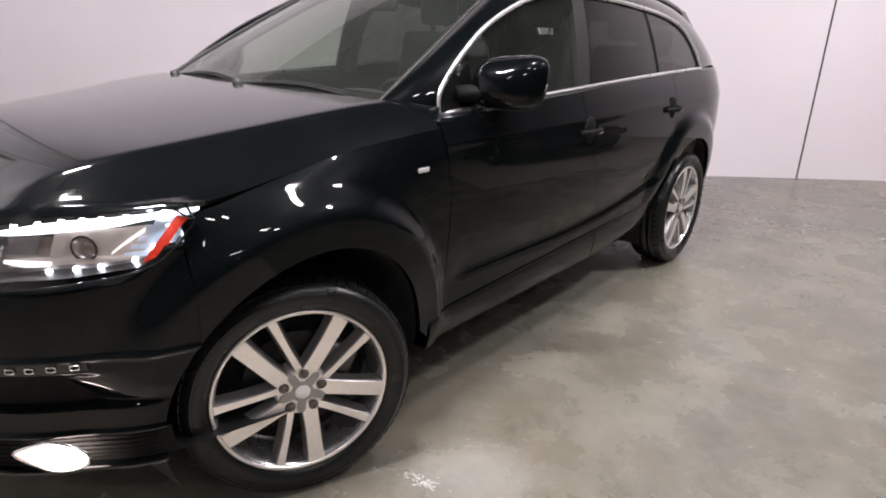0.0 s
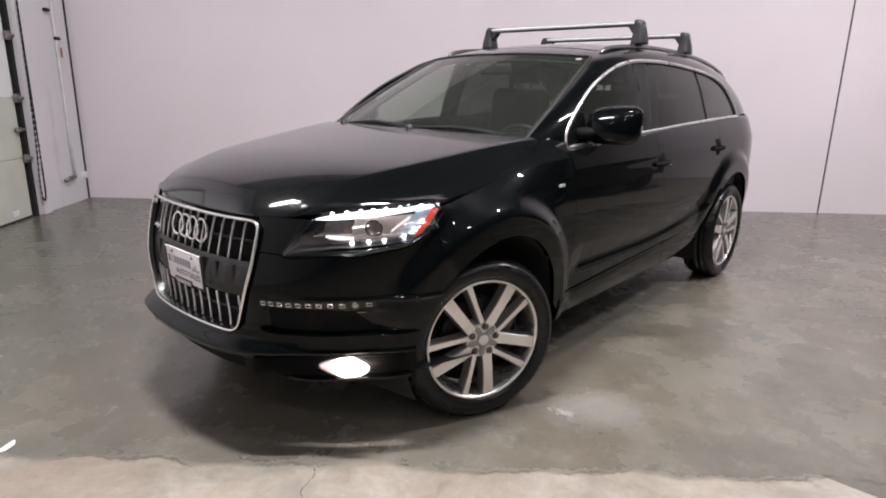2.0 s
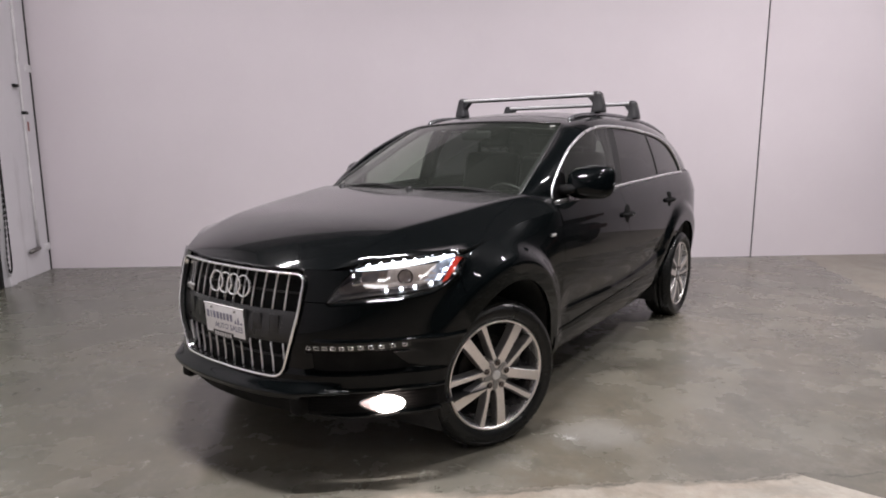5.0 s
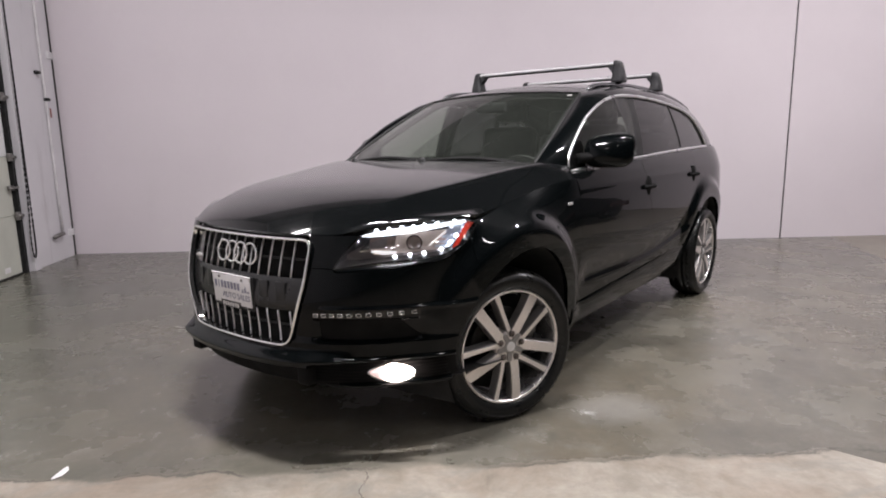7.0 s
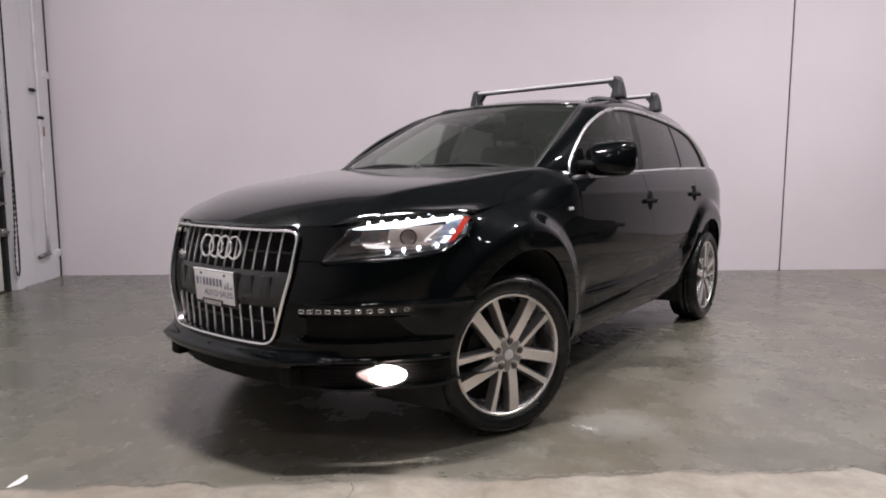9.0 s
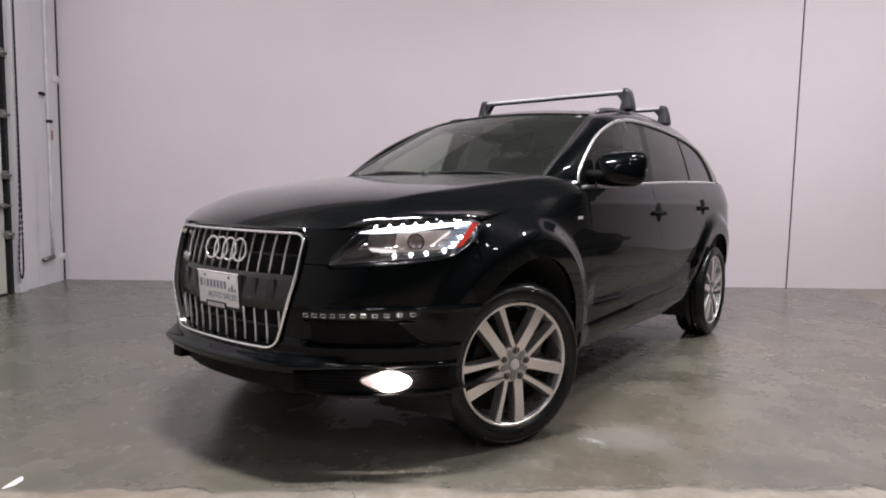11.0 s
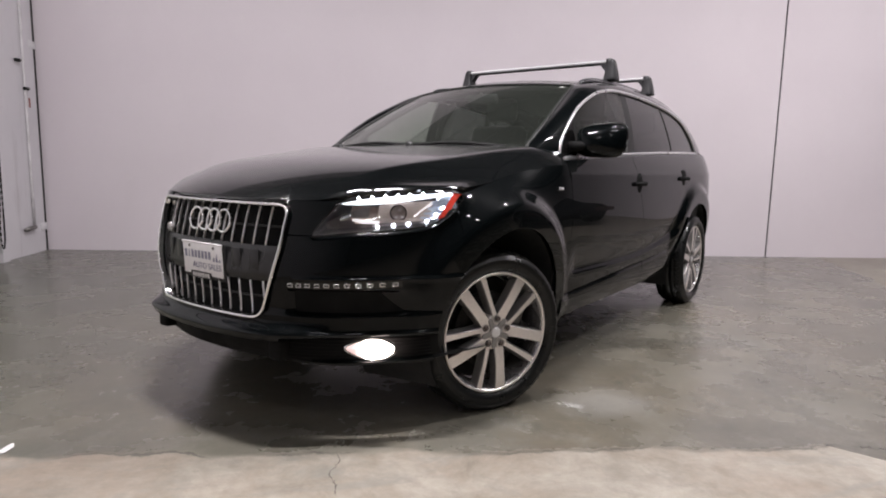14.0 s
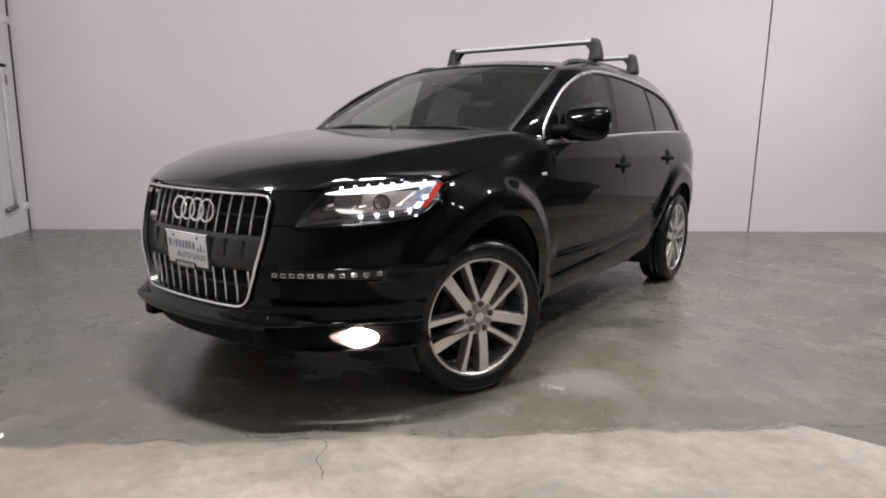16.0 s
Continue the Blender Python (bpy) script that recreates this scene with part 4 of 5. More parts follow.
        part("side_marker", grid(lambda u, v: fx(lamp_lens(0.857 + 0.017 * u + 0.026 * v, 0.12 + 0.76 * v, 0.006)), 6, 10, MID), AMBER, lamp, "red side marker")
        part("lens", grid(lambda u, v: fx(lamp_lens(span(u), v, -0.001)), 60, 14, MID), LENS, lamp, "clear lamp cover").visible_shadow = False
        edge = [fx(lamp_lens(span(u), 1, -0.001)) for u in np.linspace(0, 1, 40)] + [fx(lamp_lens(span(u), 0, -0.001)) for u in np.linspace(1, 0, 40)]
        part("seal", tube(edge, 0.003, 6, True), GLOSSBLACK, lamp, "black lamp seal")


simple_bowl = simple("brown_reflector", (0.10, 0.07, 0.06), 0.25, 0.5, 0.1)
BOWL = simple("smoked_reflector", (0.30, 0.23, 0.20), 0.35, 0.2, 0.2, 60)
PROJECTOR = simple("smoked_projector_lens", (0.22, 0.17, 0.15), 0.12, 0.0, 0.1, 20, 0, 1.0)
LAMPDARK = simple("dark_lamp_shell", (0.05, 0.045, 0.045), 0.4, 0.2, 0.15)
# bluish LED light on the chrome steps is put into their base colour
LAMPCHROME = simple("led_tinted_lamp_chrome", (0.72, 0.77, 0.86), 0.3, 0.35, 0.05)


def led_bm(p, r):
    bm = bmesh.new()
    bmesh.ops.create_uvsphere(bm, u_segments=8, v_segments=6, radius=r, matrix=Matrix.Translation(p))
    return bm


def lower_lamps():
    for s in (1, -1):
        bar = part("marker_bar", grid(lambda u, v: (lambda p: (p.x * s, p.y, p.z))(nose(0.455 + 0.338 * u, 0.613 + 0.026 * v + 0.008 * u, 0.004)), 40, 3, MID), GLOSSBLACK, car, "thin black strip with clear studs")
        solid(bar, 0.03)
        for k in range(11):
            x = 0.468 + 0.031 * k
            c = nose(x, 0.626 + 0.008 * (k / 11), 0.006)
            loop = rounded_loop([(-0.010, -0.006), (0.010, -0.006), (0.010, 0.006), (-0.010, 0.006)], 0.004, 3)
            t = (nose(x + 0.01, 0.63) - nose(x - 0.01, 0.63)).normalized()
            n = Vector((t.y, -t.x, 0))
            pts = [c + t * p.x + Vector((0, 0, p.y)) + n * 0.001 for p in loop]
            pts = [Vector((p.x * s, p.y, p.z)) for p in pts]
            part("stud", tube(pts, 0.0022, 6, True), CHROME, bar, "clear chrome stud")
        c = Vector((0.724, -0.733, 0.380))
        d = Vector((0.62, -0.785, 0)).normalized()
        t = Vector((-d.y, d.x, 0))

        def face(u, v, depth=0.0):
            a = 2 * math.pi * u
            r = Vector((0.094 * math.cos(a), 0.044 * math.sin(a) * (1 - 0.48 * max(0, -math.cos(a)))))
            if math.sin(a) > 0:
                r.y *= 0.85
            p = c + t * r.x * v + Vector((0, 0, 1)) * r.y * v + d * (0.016 * (1 - v * v) - 0.012 + depth)
            return Vector((p.x * s, p.y, p.z))

        fog = part("fog_lamp", grid(lambda u, v: face(u, max(v, 0.001)), 48, 14, MID, material=lambda u, v: 0 if v * math.cos(2 * math.pi * u) > -0.28 else (1 if v * math.cos(2 * math.pi * u) > -0.55 else 2)), [FOGGLOW, FOGMID, FOGEDGE], car, "lit oval fog lamp, brightest on its outer side")
        rim = [face(k / 36, 1.04, -0.002) for k in range(36)]
        part("rim", tube(rim, 0.005, 8, True), CHROME, fog, "chrome fog lamp rim")
        for z in np.linspace(0.338, 0.408, 6):
            part("fog_grille_bar", tube([(lambda p: (p.x * s, p.y, p.z))(nose(x, z, -0.016)) for x in np.linspace(0.45, 0.83, 14)], 0.0025, 5), RECESS, fog)
        light = bpy.data.lights.new("fog_beam", "SPOT")
        light.energy, light.color, light.spot_size, light.spot_blend, light.shadow_soft_size = 16.0, (1.0, 0.80, 0.72), radians(100), 0.9, 0.04
        ob = new("fog_beam", light)
        p = c + d * 0.03
        ob.matrix_world = look((p.x * s, p.y, p.z), (p.x * s + 0.25 * s, p.y - 1.6, p.z - 0.12))


# greenhouse
dlo_top = [(0.609, 1.134), (0.614, 1.197), (0.664, 1.261), (0.784, 1.353), (0.951, 1.449), (1.216, 1.544), (1.454, 1.585), (1.68, 1.594), (1.924, 1.592), (2.234, 1.576), (2.651, 1.536), (2.918, 1.472), (3.082, 1.370), (3.170, 1.282), (3.216, 1.226)]
cabin_half = spline([0.40, 0.60, 1.70, 3.10, 3.90], [0.836, 0.842, 0.871, 0.870, 0.836])


def cabin_x(y, z):
    """Half width of the glasshouse."""
    h = max(z - 1.17, -0.05)
    return cabin_half(y) - 0.133 * h - 0.32 * h * h


DLO = smooth_loop(dlo_top, 6)
dlo_at = along(DLO)
screen_edge = [(0.728, 0.415, 1.178), (0.700, 0.66, 1.312), (0.664, 0.90, 1.440), (0.625, 1.12, 1.550), (0.603, 1.235, 1.602)]
roof_edge = screen_edge + [(0.600, 1.45, 1.645), (0.598, 1.80, 1.678), (0.598, 2.2, 1.685), (0.598, 2.6, 1.672), (0.595, 3.0, 1.635), (0.60, 3.35, 1.575), (0.66, 3.62, 1.45), (0.72, 3.80, 1.30), (0.74, 3.86, 1.218)]
roof_at = along(smooth_loop(roof_edge, 6))
screen_at = along(smooth_loop(screen_edge, 6))


def greenhouse():
    # pillars and roof side between glass and roof edge
    def pillar_skin(u, v):
        d = dlo_at(u)
        a = Vector((cabin_x(d.x, d.y) + 0.004, d.x, d.y))
        b = roof_at(u ** 1.04)
        p = a.lerp(b, v)
        bulge = 0.030 * math.sin(math.pi * v) * (0.25 + 0.75 * smoothstep(0.15, 0.45, u))
        return (p.x + bulge * 0.55, p.y - 0.030 * math.sin(math.pi * v) * (1 - smoothstep(0.2, 0.5, u)), p.z + bulge * 0.62)

    panel("side_frame", pillar_skin, 90, 12, "black pillars and roof side")

    # closes the corner between hood, wing and pillar
    def corner(u, v):
        x = 0.70 + 0.215 * u
        yb = 0.345 + 0.10 * (x / 0.95) ** 2 + 0.09 * smoothstep(0.7, 0.88, x / 1.045)
        a = Vector((x, yb - 0.015, hood_z(x, yb - 0.015) - 0.004))
        b = Vector(pillar_skin(0.012, 1 - u))
        return a.lerp(b, v)

    panel("pillar_foot", corner, 14, 8, "black pillar foot")

    def d_pillar(u, v):
        y0 = 3.195 + (3.86 - 3.195) * u
        z = belt_z(min(y0, 2.9)) - 0.002
        a = Vector((side_x(y0, z) - 0.004, y0, z))
        b = Vector((min(cabin_x(min(y0, 3.4), z + 0.01), a.x - 0.012), y0, z + 0.015))
        p = a.lerp(b, v)
        return p

    panel("rear_shoulder", d_pillar, 16, 4)

    def shoulder(u, v):
        y = 0.525 + 2.675 * u
        z = belt_z(y)
        a = Vector((side_x(y, z), y, z - 0.002))
        b = Vector((cabin_x(y, z) - 0.006, y, z + 0.004))
        return a.lerp(b, v) + Vector((0, 0, 0.003 * math.sin(math.pi * v ** 0.7)))

    panel("door_shoulder", shoulder, 40, 8, "black door shoulder below the windows", True, PAINT, 0.008)

    def across(p, x_edge, bow_y, bow_z, s):
        return Vector((x_edge * s, p.y - bow_y * (1 - s * s), p.z + bow_z * (1 - s * s)))

    def screen(u, v):
        p = screen_at(v)
        p2 = across(p, p.x - 0.006, 0.095, 0.012 + 0.010 * v, 2 * u - 1)
        return p2

    ws = part("windscreen", grid(screen, 40, 24, MID), WINDSCREEN, car, "slightly green windscreen")
    ws.visible_shadow = False
    for s in (1, -1):
        part("screen_trim", tube([(p.x * s, p.y, p.z + 0.002) for p in (screen_at(k / 30) for k in range(31))], 0.008, 6), PLASTIC, ws, "black screen seal")
    part("screen_trim", tube([screen(k / 30, 1.0) + Vector((0, 0, 0.002)) for k in range(31)], 0.007, 6), GLOSSBLACK, ws, "black screen seal")
    band = lambda u, v: screen(u, 0.02 + 0.06 * v) + Vector((0, 0.004, -0.004))
    part("shade_band", grid(band, 30, 2), GLOSSBLACK, ws, "black printed band at the foot")
    st = lambda u, v: screen(0.962 + 0.016 * (u - 0.5) * 1.6, 0.935 + 0.03 * v) + Vector((0, -0.002, 0.003))
    part("sticker", grid(st, 2, 2), STICKER, ws, "small pale sticker inside the glass")

    def roof(u, v):
        y = 1.235 + (3.50 - 1.235) * v
        s = 2 * u - 1
        e = roof_at(0.0)
        # find the edge at this y
        lo, hi = 0.0, 1.0
        for _ in range(24):
            mid = (lo + hi) / 2
            if roof_at(mid).y < y:
                lo = mid
            else:
                hi = mid
        e = roof_at(lo)
        bow = 0.095 * (1 - smoothstep(0.0, 0.5, v))
        return Vector((e.x * s, y - bow * (1 - s * s), e.z + (0.030 + 0.012 * smoothstep(0, 0.3, v)) * (1 - s ** 2)))

    solid(part("roof", grid(roof, 36, 40, (0, 2, 0.6)), HOODPAINT, car, "black roof panel"), 0.012)
    part("headliner", grid(lambda u, v: roof(u, v) - Vector((0, 0, 0.04)), 12, 14), HEADLINER, car, "grey headliner")

    # tail: closes the back
    def tail(u, v):
        s = 2 * u - 1
        z = 0.33 + (1.215 - 0.33) * v
        a = abs(s) ** 0.8
        y = 3.83 + 0.27 * (1 - a ** 2.6)
        x = side_x(3.83, z) * a * (1 if s > 0 else -1)
        return (x, y, z)

    part("tailgate", grid(tail, 30, 16, MID), PAINT, car, "black tailgate")

    def rear_glass(u, v):
        s = 2 * u - 1
        x0, x1 = 0.74, 0.60
        return Vector(((x0 + (x1 - x0) * v) * s, 3.86 + 0.22 * (1 - s * s) * (1 - 0.5 * v) - 0.36 * v, 1.215 + 0.375 * v + 0.03 * v * (1 - s * s)))

    part("rear_window", grid(rear_glass, 20, 8, MID), REARGLASS, car, "dark tinted rear window")

    # side windows
    def clipped(y0, y1, t0, t1):
        """Glass whose borders are two slanted lines and the window curve."""
        def upper(y):
            for a, b in zip(DLO, DLO[1:]):
                if a.x <= y <= b.x:
                    return a.y + (b.y - a.y) * (y - a.x) / max(1e-6, b.x - a.x)
            return belt_z(y)

        def at(u, v):
            yb, yt = y0 + (y1 - y0) * u, t0 + (t1 - t0) * u
            zt = upper(min(max(yt, 0.612), 3.212))
            zt = max(zt, belt_z(yt) + 0.003)
            z = belt_z(yb) + (zt - belt_z(yb)) * v
            y = yb + (yt - yb) * v
            return Vector((cabin_x(y, z) - 0.005, y, z))

        return at

    for s in (1, -1):
        mir = lambda f: (lambda u, v: (lambda p: Vector((p.x * s, p.y, p.z)))(f(u, v)))
        specs = [("front_window", 0.613, 1.575, 0.613, 1.632, SIDEGLASS, "clear front side window"), ("rear_window", 1.690, 2.488, 1.738, 2.385, TINTED, "dark tinted rear side window"),
                 ("quarter_window", 2.530, 3.205, 2.430, 3.205, TINTED, "dark tinted quarter window")]
        for name, y0, y1, t0, t1, mt, lb in specs:
            w = part(name, grid(mir(clipped(y0, y1, t0, t1)), 36, 16, MID), mt, car, lb)
            w.visible_shadow = False
        for y0, y1, t0, t1, mt in ((1.575, 1.690, 1.632, 1.738, PLASTIC), (2.488, 2.530, 2.385, 2.430, RECESS)):
            b = part("pillar_cover", grid(mir(clipped(y0, y1, t0, t1)), 4, 16, MID), mt, car, "gloss black pillar cover")
            solid(b, 0.02)
        # bright strip round the windows
        curve = [(cabin_x(p.x, p.y) - (0.003 if s > 0 else 0.012) + 0.010 * smoothstep(0.9, 1.6, p.x), p.x, p.y) for p in DLO]
        lowline = [(cabin_x(y, belt_z(y)) + 0.010, y, belt_z(y) + 0.010) for y in np.linspace(3.212, 0.612, 50)]
        loop = [(x * s, y, z) for x, y, z in curve + lowline[1:-1]]
        part("window_trim", tube(loop, 0.0105, 8, True, 0.8, (1, 0, 0)), BRIGHTTRIM, car, "chrome window surround")


body_side()
hood()
front_bumper()
grille()
number_plate()
headlamps()
lower_lamps()
greenhouse()


# ---- wheels, mirrors and fittings of the car ----
STEER = -23.0
BOLT = simple("dull_bolt", (0.12, 0.095, 0.085), 0.45, 0.4, 0.2)


def wheel(matrix, turn, label):
    """A wheel with its face towards +x of matrix; turn: how far it has rolled."""
    tyre_profile = [(0.274, 0.085), (0.284, 0.099), (0.302, 0.112), (0.325, 0.117), (0.345, 0.112), (0.360, 0.098), (0.3675, 0.080),
                    (0.3705, 0.060), (0.3615, 0.058), (0.3615, 0.048), (0.3720, 0.046), (0.3725, 0.022), (0.3635, 0.020), (0.3635, 0.008), (0.3725, 0.006),
                    (0.3725, -0.040), (0.3635, -0.042), (0.3635, -0.056), (0.3705, -0.058), (0.3675, -0.085), (0.355, -0.105), (0.32, -0.118), (0.284, -0.10), (0.267, -0.09)]
    w = part("wheel", lathe(tyre_profile, 96), RUBBER, car, label)
    w.matrix_local = matrix
    # cross grooves on the shoulder
    bm = bmesh.new()
    for k in range(64):
        a = 2 * math.pi * k / 64
        for h, r in ((0.079, 0.3685), (-0.079, 0.3685)):
            m = Matrix.Rotation(a, 4, "X") @ Matrix.Translation((h, 0, r)) @ Matrix.Rotation(radians(18 if h > 0 else -18), 4, "Y")
            box((0.036, 0.026, 0.004), (0, 0, 0), 0, 1, m, bm)
    tagged(part("tread", bm, RUBBER, w, "rubber shoulder blocks", False), kind="stuff")
    # raised ring on the sidewall
    part("sidewall_ring", lathe([(0.332, 0.1165), (0.336, 0.1185), (0.340, 0.115)], 72), RUBBER, w)
    part("rim", lathe([(0.277, 0.088), (0.279, 0.098), (0.274, 0.101), (0.268, 0.097), (0.262, 0.085), (0.256, 0.06), (0.252, 0.02), (0.250, -0.08), (0.262, -0.10), (0.274, -0.098)], 96), BARREL, w, "grey alloy rim barrel")
    part("rim_edge", lathe([(0.2805, 0.094), (0.2815, 0.1005), (0.276, 0.1045), (0.2695, 0.1005), (0.2680, 0.094)], 96), ALLOY, w, "bright machined rim edge")

    def spoke(broad, base):
        # one arm of a pair, from the hub to the rim: radius, offset, half width, face
        bm = bmesh.new()
        if broad:
            stations = [(0.045, -0.024, 0.0255, 0.091), (0.085, -0.0300, 0.0245, 0.095), (0.12, -0.0365, 0.0240, 0.098), (0.17, -0.0445, 0.0240, 0.100), (0.22, -0.0525, 0.0255, 0.100), (0.262, -0.059, 0.0275, 0.098), (0.272, -0.061, 0.029, 0.095)]
        else:
            stations = [(0.060, 0.0330, 0.0125, 0.089), (0.085, 0.0350, 0.0110, 0.092), (0.12, 0.0390, 0.0105, 0.094), (0.17, 0.0455, 0.0110, 0.095), (0.22, 0.0530, 0.0125, 0.096), (0.262, 0.0590, 0.0150, 0.096), (0.272, 0.061, 0.0165, 0.094)]
        rings = []
        for r, off, half, face in stations:
            wall = 0.006 if broad else 0.010
            prof = [(-half - wall, face - 0.045), (-half - 0.002, face - 0.004), (-half + 0.001, face), (half - 0.001, face), (half + 0.002, face - 0.004), (half + wall, face - 0.045)]
            rings.append([bm.verts.new(Matrix.Rotation(base, 3, "X") @ Vector((h, off + q, r))) for q, h in prof])
        n = 6
        for a, b in zip(rings, rings[1:]):
            for k in range(n):
                f = bm.faces.new((a[k], a[(k + 1) % n], b[(k + 1) % n], b[k]))
                f.material_index = 0 if k == 2 else 1
        bm.faces.new(rings[0])
        bm.faces.new(rings[-1][::-1])
        bmesh.ops.recalc_face_normals(bm, faces=bm.faces)
        return bm

    for k in range(5):
        base = radians(turn + 72 * k)
        for broad in (True, False):
            part("spoke", spoke(broad, base), [ALLOY, ALLOYDARK], w, "broad machined alloy spoke" if broad else "narrow machined alloy spoke", False)
    hub = lathe([(0.0001, 0.0895), (0.074, 0.0895), (0.080, 0.087), (0.085, 0.074), (0.087, 0.03)], 40)
    part("hub", hub, ALLOY, w, "bright wheel hub")

    # star shaped cap whose arms reach the bolts
    def star(a, grow=0.0):
        q = abs((math.degrees(a) - turn + 360 + 36 - 36) % 72 - 36)
        s = math.sin(radians(q))
        arm = 0.063 * math.cos(radians(q)) + math.sqrt(max(0.0, 0.0135 ** 2 - (0.063 * s) ** 2)) if 0.063 * s < 0.0135 else 0.0135 / s
        return max(0.035, min(arm, 0.0765)) + grow

    def cap_ring(h, grow, n=160):
        return [(h, -r * math.sin(a), r * math.cos(a)) for a, r in ((b, star(b + radians(36), grow)) for b in (2 * math.pi * k / n for k in range(n)))]

    bm = bmesh.new()
    low, mid, top = ([bm.verts.new(p) for p in cap_ring(h, g)] for h, g in ((0.088, 0.0), (0.0935, 0.0), (0.0950, -0.0025)))
    for a, b in ((low, mid), (mid, top)):
        for k in range(160):
            bm.faces.new((a[k], a[(k + 1) % 160], b[(k + 1) % 160], b[k]))
    bm.faces.new(top)
    bmesh.ops.recalc_face_normals(bm, faces=bm.faces)
    part("centre_cap", bm, ALLOYDARK, w, "grey star shaped centre cap", False)
    part("cap_badge", lathe([(0.0001, 0.0975), (0.022, 0.097), (0.025, 0.0945)], 32), SATIN, w, "silver badge disc")
    for k in range(5):
        a = radians(turn + 72 * k + 36)
        m = Matrix.Rotation(a, 4, "X") @ Matrix.Translation((0, 0, 0.063))
        bm = lathe([(0.0001, 0.0972), (0.0105, 0.0968), (0.0115, 0.095)], 8)
        bmesh.ops.transform(bm, matrix=m, verts=bm.verts)
        part("wheel_bolt", bm, BOLT, w, "brownish wheel bolt")
        bm = lathe([(0.0160, 0.0945), (0.0154, 0.0962), (0.0130, 0.0962), (0.0122, 0.0945)], 18)
        bmesh.ops.transform(bm, matrix=m, verts=bm.verts)
        part("bolt_well", bm, BRAKE, w)
    part("brake_disc", lathe([(0.08, 0.018), (0.172, 0.018), (0.176, 0.014), (0.176, -0.01), (0.08, -0.01)], 64), BRAKE, w, "dull brake disc")
    part("brake_caliper", box((0.07, 0.12, 0.10), (0.01, 0.135, 0.06), 0.015, 2, Matrix.Rotation(radians(-25), 4, "X")), STEEL, w, "grey brake caliper")
    part("dust_shield", lathe([(0.0001, -0.02), (0.23, -0.02), (0.248, -0.04)], 40), LINER, w)
    return w


def wheels():
    z = HUB_Z
    wheel(pose(0.805, FRONT_AXLE, z, 0, 0, STEER), 30.0, "steered front wheel with twin spoke alloy rim")
    wheel(pose(-0.805, FRONT_AXLE, z, 0, 0, 180 + STEER), 20.0, "front wheel with twin spoke alloy rim")
    wheel(pose(0.856, REAR_AXLE, z), -8.0, "rear wheel with twin spoke alloy rim")
    wheel(pose(-0.856, REAR_AXLE, z, 0, 0, 180), 20.0, "rear wheel with twin spoke alloy rim")
    for s in (1, -1):
        for yw, zw in ARCHES:
            def arch(u, v):
                a = radians(-25 + 230 * u)
                r = ARCH_R + 0.002 + 0.03 * (1 - v)
                x = 0.46 + (side_x(yw + ARCH_R * math.cos(a), max(0.3, zw + ARCH_R * math.sin(a))) - 0.024 - 0.46) * v
                return (x * s, yw + r * math.cos(a), zw + r * math.sin(a))

            part("wheel_liner", grid(arch, 40, 6), LINER, car, "black wheel arch liner")


def structure_of_car():
    # dark inner shell that closes the body between the wheels
    bm = box((1.00, 4.5, 0.10), (0, 1.55, 0.33), 0.03)
    part("underbody", bm, LINER, car, "dark underbody")
    part("engine_block", box((0.98, 1.05, 0.50), (0, -0.24, 0.62), 0.06), LINER, car, "dark engine bay")
    part("firewall", box((1.62, 0.05, 0.62), (0, 0.50, 0.72), 0.01), LINER, car, "dark firewall")
    part("cabin_floor", box((1.60, 3.0, 0.05), (0, 2.05, 0.42), 0.01), CABIN, car, "dark cabin carpet")
    for s in (1, -1):
        part("door_lining", grid(lambda u, v: ((side_x(0.56 + 2.6 * u, 0.40 + 0.74 * v) - 0.06) * s, 0.56 + 2.6 * u, 0.40 + 0.74 * v), 20, 6), CABIN, car, "black door lining")
    part("tail_wall", box((1.5, 0.04, 0.85), (0, 3.70, 0.80), 0.02), CABIN, car, "")

    # axles
    for y in (FRONT_AXLE, REAR_AXLE):
        part("axle", tube([(-0.75, y, HUB_Z), (0.75, y, HUB_Z)], 0.045, 10), LINER, car)


